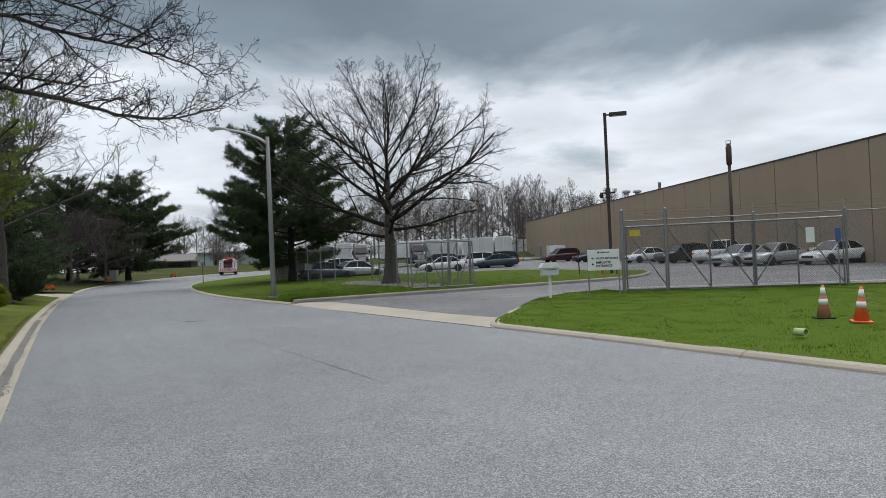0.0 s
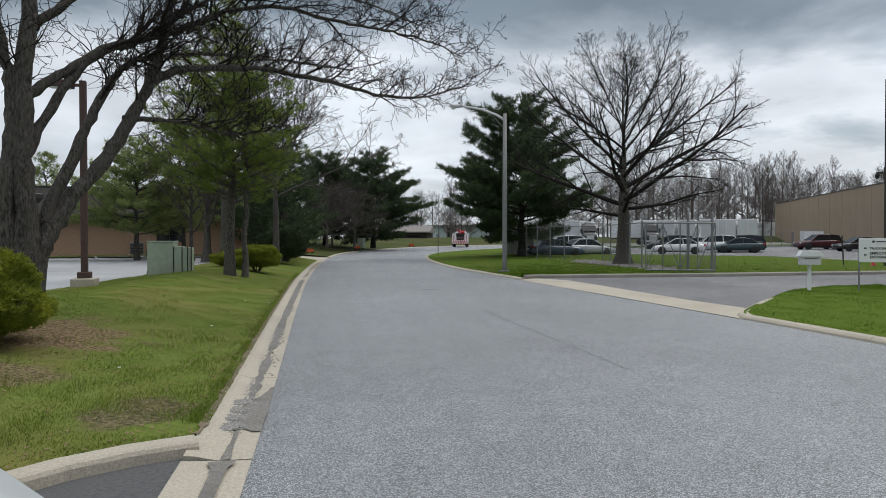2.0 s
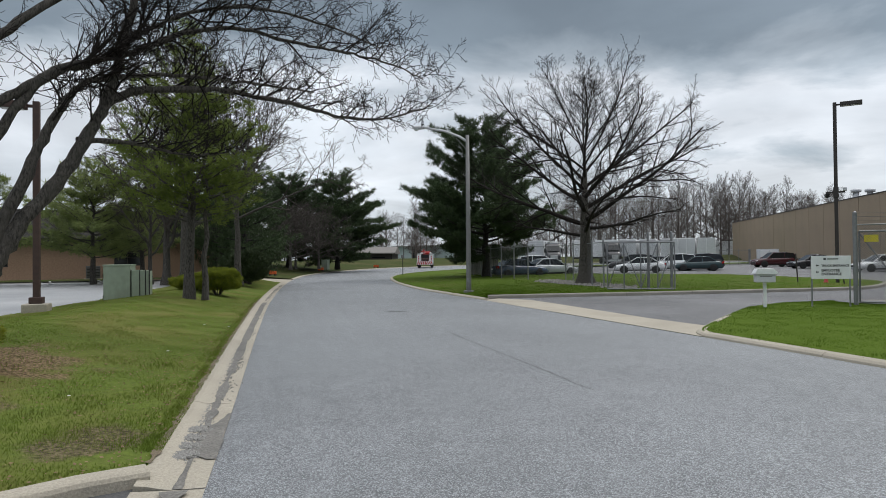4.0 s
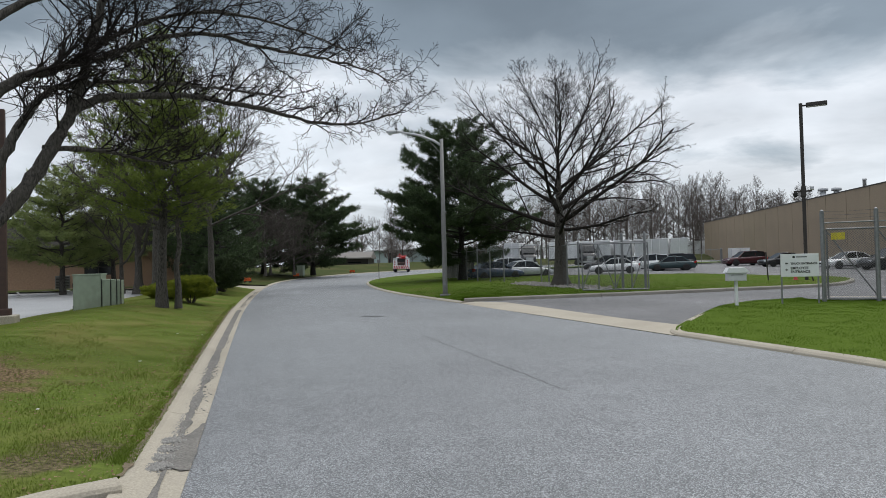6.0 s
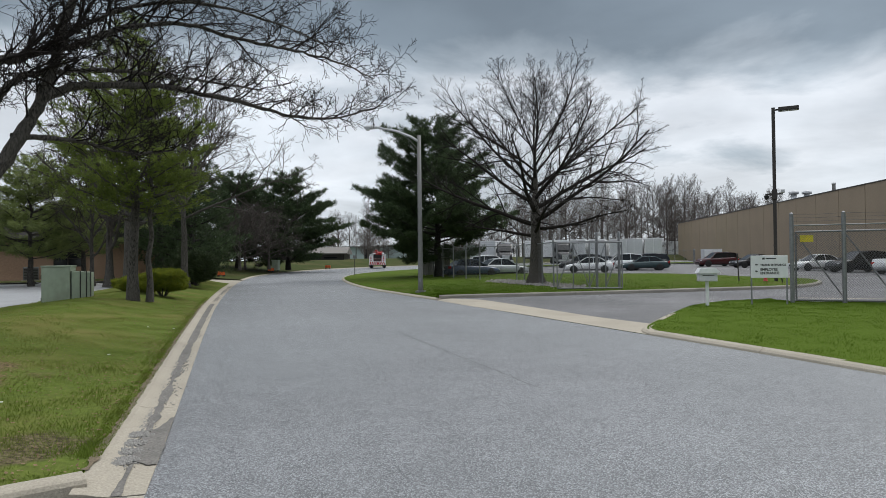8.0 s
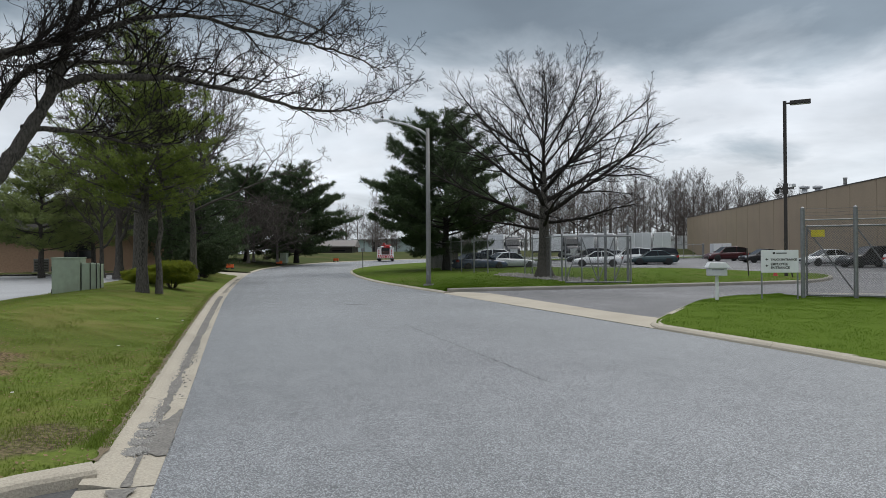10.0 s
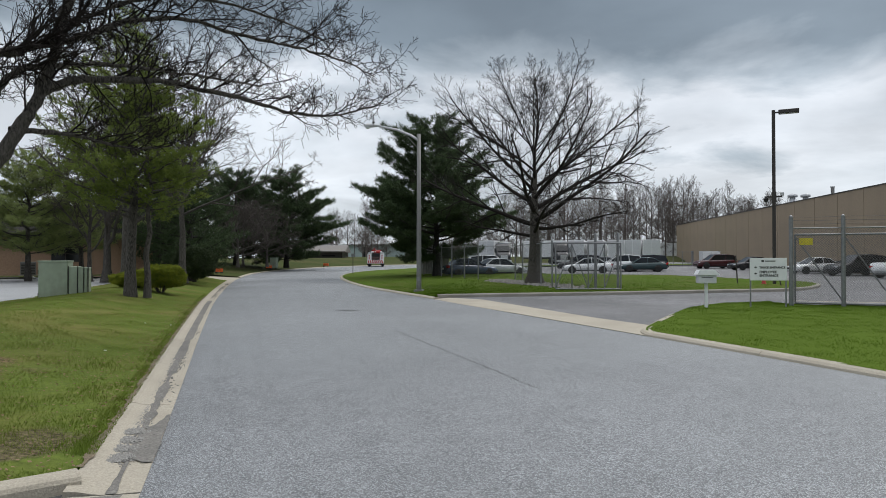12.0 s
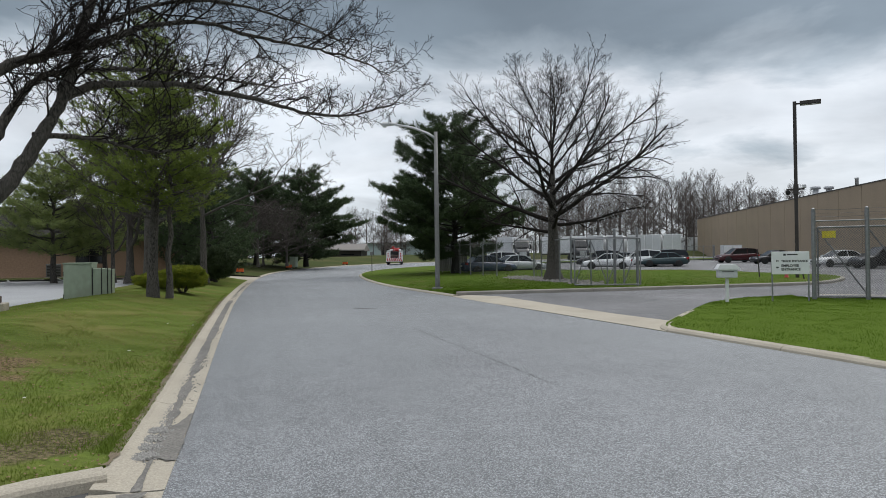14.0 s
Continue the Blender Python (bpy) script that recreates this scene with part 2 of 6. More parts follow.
class MB:
    """Collects verts and faces of one mesh."""

    def __init__(self):
        self.v, self.f = [], []

    def add(self, verts, faces):
        n = len(self.v)
        self.v.extend(verts)
        self.f.extend([tuple(i + n for i in f) for f in faces])
        return self

    def box(self, x0, y0, z0, x1, y1, z1, m=None, bevel=0.0):
        b = bevel
        if b:
            bm = bmesh.new()
            bmesh.ops.create_cube(bm, size=1)
            for v in bm.verts:
                v.co = Vector(((x0 + x1) / 2 + v.co.x * (x1 - x0), (y0 + y1) / 2 + v.co.y * (y1 - y0), (z0 + z1) / 2 + v.co.z * (z1 - z0)))
            bmesh.ops.bevel(bm, geom=bm.edges[:], offset=b, segments=2, affect="EDGES", profile=0.5)
            vs = [v.co.copy() for v in bm.verts]
            fs = [tuple(v.index for v in f.verts) for f in bm.faces]
            bm.free()
        else:
            vs = [Vector(p) for p in ((x0, y0, z0), (x1, y0, z0), (x1, y1, z0), (x0, y1, z0), (x0, y0, z1), (x1, y0, z1), (x1, y1, z1), (x0, y1, z1))]
            fs = [(3, 2, 1, 0), (4, 5, 6, 7), (0, 1, 5, 4), (1, 2, 6, 5), (2, 3, 7, 6), (3, 0, 4, 7)]
        if m is not None:
            vs = [m @ v for v in vs]
        return self.add([tuple(v) for v in vs], fs)

    def tube(self, pts, radii, n=6, caps=True):
        pts = [Vector(p) for p in pts]
        base = len(self.v)
        side = None
        for i, p in enumerate(pts):
            d = (pts[min(i + 1, len(pts) - 1)] - pts[max(i - 1, 0)])
            if d.length < 1e-9:
                d = Vector((0, 0, 1))
            d.normalize()
            if side is None:
                side = d.orthogonal().normalized()
            else:
                side = (side - d * side.dot(d))
                side = side.normalized() if side.length > 1e-6 else d.orthogonal().normalized()
            other = d.cross(side)
            r = radii[i] if hasattr(radii, "__len__") else radii
            for k in range(n):
                a = 2 * math.pi * k / n
                self.v.append(tuple(p + (side * math.cos(a) + other * math.sin(a)) * r))
        for i in range(len(pts) - 1):
            for k in range(n):
                a, b = base + i * n + k, base + i * n + (k + 1) % n
                self.f.append((a, b, b + n, a + n))
        if caps:
            self.f.append(tuple(base + n - 1 - k for k in range(n)))
            last = base + (len(pts) - 1) * n
            self.f.append(tuple(last + k for k in range(n)))
        return self

    def prism(self, outline, y0, y1, m=None):
        """An outline in x and z, swept from y0 to y1."""
        n = len(outline)
        vs = [Vector((x, y0, z)) for x, z in outline] + [Vector((x, y1, z)) for x, z in outline]
        if m is not None:
            vs = [m @ v for v in vs]
        fs = [tuple(range(n)), tuple(reversed(range(n, 2 * n)))] + [(i, i + n, (i + 1) % n + n, (i + 1) % n) for i in range(n)]
        return self.add([tuple(v) for v in vs], fs)

    def mesh(self, name, mat, smooth=False):
        me = bpy.data.meshes.new(name)
        me.from_pydata(self.v, [], self.f)
        if mat:
            me.materials.append(mat)
        if smooth:
            me.polygons.foreach_set("use_smooth", [True] * len(me.polygons))
        me.update()
        return me


def part(name, mb, mat, parent=None, label="", smooth=False):
    ob = new(name, mb.mesh(name, mat, smooth))
    if parent is not None:
        ob.parent = parent
    return tagged(ob, label) if label else ob


def thing(name, label, category, m=None, group="", kind=""):
    ob = new(name)
    ob.empty_display_size = 0.2
    if m is not None:
        ob.matrix_basis = m
    return tagged(ob, label, category, group, kind)


def smooth_step(a, b, x):
    t = min(1.0, max(0.0, (x - a) / (b - a)))
    return t * t * (3 - 2 * t)


def rise(x, y):
    """The land climbs gently away from the bend."""
    return 1.0 * smooth_step(50, 160, math.hypot(x, y))


def lot_z(x, y):
    return 0.12 * smooth_step(16, 42, y) + 0.7 * rise(x, y)


def resample(line, n):
    pts = [Vector(p[:2]).to_2d() for p in line]
    lens = [0.0]
    for a, b in zip(pts, pts[1:]):
        lens.append(lens[-1] + (b - a).length)
    out = []
    for i in range(n):
        s = lens[-1] * i / (n - 1)
        k = max(j for j in range(len(pts) - 1) if lens[j] <= s + 1e-9)
        f = (s - lens[k]) / max(1e-9, lens[k + 1] - lens[k])
        out.append(pts[k].lerp(pts[k + 1], f))
    return out


def rounded(line, n=8):
    """A Catmull-Rom curve through the line's points."""
    pts = [Vector(p).to_2d() for p in line]
    out = []
    for i in range(len(pts) - 1):
        p0, p1, p2, p3 = pts[max(i - 1, 0)], pts[i], pts[i + 1], pts[min(i + 2, len(pts) - 1)]
        for k in range(n):
            t = k / n
            out.append(0.5 * ((2 * p1) + (p2 - p0) * t + (2 * p0 - 5 * p1 + 4 * p2 - p3) * t * t + (3 * p1 - p0 - 3 * p2 + p3) * t ** 3))
    return out + [pts[-1]]


def strip(name, a, b, nu, nv, height, mat, label="", category="", kind="structure"):
    """A sheet between two lines of the plan; height(x, y, v) gives z."""
    A, B = resample(a, nu), resample(b, nu)
    mb = MB()
    for p, q in zip(A, B):
        for j in range(nv):
            v = j / (nv - 1)
            x, y = p.lerp(q, v)
            mb.v.append((x, y, height(x, y, v)))
    for i in range(nu - 1):
        for j in range(nv - 1):
            k = i * nv + j
            mb.f.append((k, k + nv, k + nv + 1, k + 1))
    ob = part(name, mb, mat, smooth=True)
    return tagged(ob, label, category, kind=kind)


def offset(line, d):
    """The line moved d to its left."""
    pts = [Vector(p).to_2d() for p in line]
    out = []
    for i, p in enumerate(pts):
        t = (pts[min(i + 1, len(pts) - 1)] - pts[max(i - 1, 0)]).normalized()
        out.append(p + Vector((-t.y, t.x)) * d)
    return out


def kerb(label, line, profile, ground, piece=3.0, mat=None, skip=()):
    """Poured sections of kerb along a line: profile of (offset to the left, height) swept along it, with open joints."""
    top = thing("kerb", label, "kerb", kind="structure")
    pts = [Vector(p).to_2d() for p in line]
    total = sum((b - a).length for a, b in zip(pts, pts[1:]))
    count = max(1, round(total / piece))
    fine = resample(pts, count * 6 + 1)
    lines = [offset(fine, o) for o, _ in profile]
    for k in range(count):
        if k in skip:
            continue
        mb = MB()
        np_ = len(profile)
        for i in range(k * 6, k * 6 + 7):
            for j, (o, h) in enumerate(profile):
                p = lines[j][i].copy()
                if i == k * 6:
                    p += (lines[j][i + 1] - p).normalized() * 0.006
                if i == k * 6 + 6:
                    p += (lines[j][i - 1] - p).normalized() * 0.006
                wob = 0.003 * noise.noise((p.x * 0.9, p.y * 0.9, j))
                mb.v.append((p.x + wob, p.y, ground(*fine[i]) + h + (wob if h > 0.01 else 0)))
        for i in range(6):
            for j in range(np_ - 1):
                a = i * np_ + j
                mb.f.append((a, a + np_, a + np_ + 1, a + 1))
        mb.f.append(tuple(range(np_)))
        mb.f.append(tuple(reversed(range(6 * np_, 7 * np_))))
        part("kerb_section", mb, mat or CONCRETE, top, smooth=False)
    return top


# ---------------------------------------------------------------- ground, road, lawns
LEFT_EDGE = rounded([(13.5, -27), (4.0, -9.0), (-2.72, 3.7), (-8.6, 14.5), (-14.2, 25.0), (-21.5, 39.5), (-27.3, 52), (-31.8, 64), (-34.0, 77), (-33.0, 90), (-28, 102), (-17, 113), (0, 121), (28, 129), (90, 140)])
RIGHT_EDGE = rounded([(24, -25), (12.0, -4.0), (5.24, 8.1), (3.12, 11.9), (1.33, 14.95), (-2.05, 20.5), (-5.7, 26.6), (-8.0, 30.2), (-12, 37), (-16.9, 47.5), (-20.8, 58), (-22.8, 68), (-22.3, 78), (-19, 88), (-10, 98), (6, 108), (34, 116), (90, 126)])


def sheet(name, size, n, height, mat, label, category, centre=(0, 0)):
    mb = MB()
    for i in range(n + 1):
        for j in range(n + 1):
            # finer near the middle, wide steps far out
            u, v = 2 * i / n - 1, 2 * j / n - 1
            x, y = centre[0] + size * u * abs(u) ** 2, centre[1] + size * v * abs(v) ** 2
            mb.v.append((x, y, height(x, y)))
    for i in range(n):
        for j in range(n):
            k = i * (n + 1) + j
            mb.f.append((k, k + n + 1, k + n + 2, k + 1))
    return tagged(part(name, mb, mat, smooth=True), label, category, kind="structure")


sheet("ground", 2500, 80, lambda x, y: rise(x, y) - 0.30, GRASS_FAR, "rough grass land reaching to the horizon", "ground", (0, 40))
strip("road", LEFT_EDGE, RIGHT_EDGE, 240, 14, lambda x, y, v: rise(x, y) + 0.05 * math.sin(math.pi * v), ASPHALT, "worn light grey asphalt road with fine aggregate", "road")


def on_road(x, y):
    return rise(x, y)


# the factory's drive and yard
DRIVE_KERB = rounded([(-5.6, 26.8), (-4.95, 27.1), (-3.9, 27.55), (-0.7, 29.0), (1.6, 30.0), (5.35, 31.9), (9.1, 33.9), (10.9, 35.9), (12.6, 40.0), (12.9, 43.5), (12.0, 45.5)], 6)
APRON_BACK = [(1.6, 16.9), (0.45, 18.6), (-1.1, 21.4), (-2.75, 24.4), (-3.8, 26.2), (-5.15, 26.98)]
strip("parking_lot", APRON_BACK + [(-5.9, 27.4), (-6.4, 28.6), (-9, 38), (-13, 52), (-18, 76), (-14, 100)], [(60, 8), (60, 20), (60, 30), (60, 40), (60, 60), (60, 90), (60, 130), (60, 160)], 60, 30,
      lambda x, y, v: lot_z(x, y) - 0.004, LOT, "grey asphalt factory yard behind a fence", "parking lot")
strip("drive_apron", [(1.33, 15.0), (0.05, 17.1), (-2.05, 20.55), (-3.85, 23.4), (-5.75, 26.65)], APRON_BACK, 24, 4, lambda x, y, v: 0.008 + 0.04 * v, CONCRETE, "pale concrete apron across the factory drive", "apron")

ISLAND_ROAD = [p for p in RIGHT_EDGE if 26.5 < p.y < 110 and p.x < 10]
ISLAND_BACK = [Vector((-5.72, 26.88))] + offset(DRIVE_KERB, 0.17)[1:] + [Vector(p) for p in ((10, 50), (7, 57), (0, 58), (-3.5, 46), (-9, 47.5), (-12.5, 56), (-15, 70), (-15, 80), (-10, 90), (2, 100))]


def lawn_height(base, bulge):
    return lambda x, y, v: rise(x, y) + base + bulge * math.sin(math.pi * min(1, max(0, v))) + 0.03 * noise.noise((x * 0.3, y * 0.3, 2))


def island_z(x, y, v):
    return rise(x, y) + 0.08 + 0.055 * v + (lot_z(x, y) - rise(x, y)) * smooth_step(0.0, 0.25, v) + 0.06 * math.sin(math.pi * v) + 0.02 * noise.noise((x * 0.4, y * 0.4, 2)) * smooth_step(0, 0.15, v)


strip("lawn_island", offset(ISLAND_ROAD, -0.16), ISLAND_BACK, 150, 16, island_z, GRASS_ISLAND, "bright green mown lawn between road and yard", "lawn")
BARRIER = [(0.0, -0.02), (-0.02, 0.035), (-0.07, 0.07), (-0.12, 0.082), (-0.22, 0.085), (-0.23, 0.0)]
kerb("low weathered concrete kerb round the island lawn", ISLAND_ROAD, BARRIER, on_road)
kerb("grey concrete kerb along the factory drive", DRIVE_KERB, [(0.0, -0.04), (0.015, 0.10), (0.04, 0.13), (0.08, 0.142), (0.20, 0.145), (0.215, 0.0)], lot_z, mat=KERB_GREY)

RIGHT_KERB = [p for p in RIGHT_EDGE if p.y < 15.0]
CORNER_KERB = rounded([(1.33, 14.98), (1.25, 15.7), (1.58, 17.1), (2.15, 19.2), (2.95, 21.6), (4.2, 24.0), (6.3, 25.6)], 6)
RIGHT_BACK = [(40, -20), (38, 0), (36, 14), (33, 21.2), (14.8, 22.9), (6.6, 23.9)]


def right_lawn_z(x, y, v=0.0):
    return 0.078 + 0.045 * smooth_step(0, 6, y - (23.7 - 2.05 * x)) + 0.02 * noise.noise((x * 0.5, y * 0.5, 5))


strip("lawn_right", [p + Vector((0.12, 0.07)) for p in RIGHT_KERB] + [p + Vector((0.12, 0)) for p in CORNER_KERB[1:]], RIGHT_BACK + [(6.5, 24.4)], 90, 26, right_lawn_z, GRASS_LUSH, "lush green lawn beside the road kerb", "lawn")
kerb("weathered concrete kerb along the right-hand lawn", RIGHT_KERB, BARRIER, on_road)
kerb("curved pale concrete kerb at the mouth of the factory drive", CORNER_KERB, BARRIER, on_road, 2.0)

# left side: gutter, rolled kerb, lawn with a low crest
L1 = [p for p in resample(LEFT_EDGE, 900) if 4.3 < p.y < 45]
ROLLED = [(-0.02, -0.02), (-0.02, 0.008), (0.20, 0.006), (0.30, 0.022), (0.38, 0.045), (0.47, 0.055), (0.48, 0.0)]
kerb("cracked sand-coloured concrete gutter and rolled kerb", L1, ROLLED, on_road, 3.0)
L0 = resample([p for p in LEFT_EDGE if p.y < 5.5], 500)
L0 = [p for p in L0 if p.y < 4.32]
strip("gutter_across_drive", offset(L0, -0.02), offset(L0, 0.48), 40, 4, lambda x, y, v: 0.006 + 0.02 * v, CONCRETE, "stained concrete gutter across the side drive", "gutter")
RETURN = rounded([(-3.47, 4.30), (-3.63, 4.08), (-3.83, 3.88), (-3.97, 3.58), (-4.10, 3.1), (-4.42, 2.1), (-5.0, 0.4), (-5.8, -2.5), (-6.6, -6.0)], 6)
kerb("weathered concrete kerb turning into the side drive", RETURN, [(0.0, -0.05), (-0.012, 0.07), (-0.03, 0.098), (-0.06, 0.112), (-0.19, 0.118), (-0.215, 0.105), (-0.22, 0.02)], lambda x, y: 0.0, 2.5)
strip("side_drive", offset(L0, 0.46), [(-2, -26), (-8, -14), (-6.7, -6), (-5.9, -2.5), (-5.1, 0.4), (-4.5, 2.1), (-4.15, 3.1), (-4.02, 3.58), (-3.87, 3.9), (-3.5, 4.32)], 40, 12, lambda x, y, v: 0.018 - 0.02 * v, DRIVE_OLD, "dark broken asphalt of the side drive", "drive")


def left_lawn_z(x, y, v):
    return 0.056 + 0.03 * smooth_step(0.0, 0.03, v) + 0.40 * smooth_step(0.0, 0.55, v) - 0.21 * smooth_step(0.55, 1.0, v) + 0.035 * noise.noise((x * 0.35, y * 0.35, 1)) * smooth_step(0, 0.2, v) + rise(x, y)


LAWN_A = list(reversed(offset(RETURN, -0.19)[1:])) + [p for p in offset(L1, 0.455) if p.y > 4.5]
LAWN_B = [(-14.5, -7.0), (-13.8, -3.0), (-13.2, 2), (-13.8, 8), (-16.2, 15), (-20.5, 24), (-26, 35), (-29.5, 43.5)]
strip("lawn_left", LAWN_A, LAWN_B, 110, 24, left_lawn_z, GRASS, "patchy spring lawn rising from the kerb", "lawn")
LOT_Z = 0.26
strip("side_parking_lot", [(-13.5, -14), (-13.0, 2), (-13.6, 8), (-16.0, 15), (-20.3, 24), (-26, 35), (-31, 46), (-33, 50)], [(-60, -14), (-60, 5), (-60, 15), (-60, 25), (-60, 35), (-60, 50), (-60, 62), (-58, 70)], 30, 20,
      lambda x, y, v: LOT_Z + 0.25 * v, LOT_PALE, "empty grey asphalt parking lot by the brick building", "parking lot")
L2 = [p for p in LEFT_EDGE if p.y > 51 and p.x < 20]
strip("lawn_far_left", offset(L2, 0.2), [(-60, 70), (-60, 90), (-55, 110), (-45, 125), (-20, 140), (20, 150)], 60, 14, lambda x, y, v: rise(x, y) + 0.09 + 0.85 * smooth_step(0.0, 0.45, v), GRASS_FAR, "thin lawn under the far trees", "lawn")
kerb("concrete kerb along the far bend", L2, [(-o, h) for o, h in BARRIER], on_road, 5.0)
strip("far_side_drive", [p for p in LEFT_EDGE if 43.5 < p.y < 53], [(-60, 56), (-60, 66)], 8, 10, lambda x, y, v: rise(x, y) + 0.004 + 0.4 * v, CONCRETE, "pale concrete side drive", "drive")
strip("lawn_beyond_yard", [(-10, 92), (8, 102), (34, 112), (60, 118)], [(-10, 97), (6, 107.5), (34, 115.6), (60, 120)], 20, 4, lambda x, y, v: rise(x, y) + 0.1, GRASS_LUSH, "grass verge beyond the yard", "lawn")


# ---------------------------------------------------------------- trees


THIN = [0.004]  # the finest twig radius
CROWN = []  # centre height, half width and half height of a crown that shoots stay within


def bend(d, rng, amount):
    return (d + Vector((rng.gauss(0, amount), rng.gauss(0, amount), rng.gauss(0, amount)))).normalized()


def limb(wood, twigs, rng, p, d, length, r, level, spec):
    """One limb and all that grows from it. spec: per level (segments, wander, lift, children, child angle, child length, first)."""
    segs, wander, lift, kids, angle, ratio, first = spec[level]
    pts, radii = [p.copy()], [r]
    step = length / segs
    tip = 0.25 if level < len(spec) - 1 else 0.35
    dirs = [d.copy()]
    for i in range(segs):
        d = bend(d, rng, wander)
        d = (d + Vector((0, 0, lift)) / segs).normalized()
        p = p + d * step
        if CROWN and level > 1 and i > 0 and (p.x ** 2 + p.y ** 2) / CROWN[1] ** 2 + (p.z - CROWN[0]) ** 2 / CROWN[2] ** 2 > 1.0 + rng.uniform(-0.12, 0.14):
            break
        pts.append(p.copy())
        dirs.append(d.copy())
        radii.append(max(THIN[0], r * (1 - (1 - tip) * ((i + 1) / segs))))
    grow_from(wood, twigs, rng, pts, radii, dirs, length, level, spec)


def grow_from(wood, twigs, rng, pts, radii, dirs, length, level, spec, draw=True):
    segs = len(pts) - 1
    _, _, _, kids, angle, ratio, first = spec[level]
    sides = (8, 6, 4, 3, 3)[min(level, 4)]
    if draw:
        (wood if level < 1 and not CROWN else twigs).tube(pts, radii, sides, caps=False)
    if level + 1 >= len(spec):
        return
    spin = rng.uniform(0, 6.28)
    for k in range(kids):
        f = first + (1 - first) * (k + rng.uniform(0.1, 0.9)) / kids
        s = min(segs - 1e-4, f * segs)
        i = int(s)
        q = pts[i].lerp(pts[i + 1], s - i)
        rr = radii[i] + (radii[i + 1] - radii[i]) * (s - i)
        ax = dirs[i + 1]
        spin += 2.4 + rng.uniform(-0.5, 0.5)
        side = ax.orthogonal().normalized()
        side = Matrix.Rotation(spin, 3, ax) @ side
        a = radians(angle * rng.uniform(0.75, 1.25))
        nd = (ax * math.cos(a) + side * math.sin(a)).normalized()
        ll = length * ratio * (1.15 - 0.6 * f) * rng.uniform(0.7, 1.2)
        limb(wood, twigs, rng, q, nd, ll, max(THIN[0], min(rr * 0.72, ll * 0.016 + 0.002)), level + 1, spec)


def bare_tree(label, seed, at, height, trunk_r, reach, first_limb, limbs, spec, mats=(None, None), lean=(0, 0), upright=0.9, spread=0.12):
    rng = random.Random(seed)
    top = thing("bare_tree", label, "tree", pose(*at))
    wood, twigs = MB(), MB()
    n = 12
    pts, radii, dirs = [], [], []
    for i in range(n + 1):
        f = i / n
        wob = 0.012 * height * f
        pts.append(Vector((lean[0] * f * height + rng.gauss(0, wob * 0.5), lean[1] * f * height + rng.gauss(0, wob * 0.5), -0.1 + f * height * 0.93)))
        flare = 1 + 0.75 * math.exp(-f * height / 0.35)
        radii.append(max(0.012, trunk_r * flare * (1 - f) ** (1.15 if CROWN else 0.9)))
        dirs.append(Vector((0, 0, 1)))
    wood.tube(pts, radii, 12, caps=False)
    for k in range(limbs):
        f = first_limb + (0.93 - first_limb) * (k + rng.uniform(0, 0.6)) / limbs
        s = f * n
        i = min(n - 1, int(s))
        q = pts[i].lerp(pts[i + 1], s - i)
        rr = radii[i] + (radii[i + 1] - radii[i]) * (s - i)
        az = k * 2.4 + rng.uniform(-0.4, 0.4)
        g = (f - first_limb) / (1 - first_limb)
        slope = spread + upright * g ** 0.7 + rng.uniform(-0.08, 0.12)
        d = Vector((math.cos(az), math.sin(az), slope)).normalized()
        ll = reach * (1.12 - 0.35 * g if g < 0.6 else 0.91 - 1.25 * (g - 0.6)) * rng.uniform(0.85, 1.12)
        if CROWN:  # as long as it takes to reach the crown's outline
            d = Vector((math.cos(az), math.sin(az), 0.0 + 1.9 * g ** 1.15 + rng.uniform(-0.10, 0.14))).normalized()
            ll, e = 0.5, d.copy()
            while ll < 12:
                w = q + e * ll + Vector((0, 0, 0.02 * ll * ll))
                if (w.x ** 2 + w.y ** 2) / CROWN[1] ** 2 + (w.z - CROWN[0]) ** 2 / CROWN[2] ** 2 > 1:
                    break
                ll += 0.2
            ll *= rng.uniform(0.9, 1.02)
        limb(wood, twigs, rng, q, d, ll, min(rr * 0.6, (0.0145 if CROWN else 0.018) * ll + 0.012), 0, spec)
    part("trunk", wood, mats[0] or BARK_DARK, top, smooth=True)
    part("crown", twigs, mats[1] or TWIG, top, "leafless spreading twigs")
    return top


def tufts(mb, rng, centres, axes, per, length, width):
    """Needle tufts: thin blades fanning out from each centre round its axis."""
    n = len(centres) * per
    gen = np.random.default_rng(rng.randrange(1 << 30))
    c = np.repeat(np.array(centres), per, 0)
    a = np.repeat(np.array(axes), per, 0)
    d = gen.normal(size=(n, 3)) * 0.75 + a
    d /= np.linalg.norm(d, axis=1)[:, None]
    w = np.cross(d, gen.normal(size=(n, 3)))
    w /= np.linalg.norm(w, axis=1)[:, None] + 1e-9
    ln = length * gen.uniform(0.6, 1.25, (n, 1))
    s = c + gen.normal(size=(n, 3)) * length * 0.22
    tri = np.stack([s - w * width / 2, s + w * width / 2, s + d * ln], 1).reshape(-1, 3)
    base = len(mb.v)
    mb.v.extend(map(tuple, tri.tolist()))
    mb.f.extend([(base + 3 * i, base + 3 * i + 1, base + 3 * i + 2) for i in range(n)])


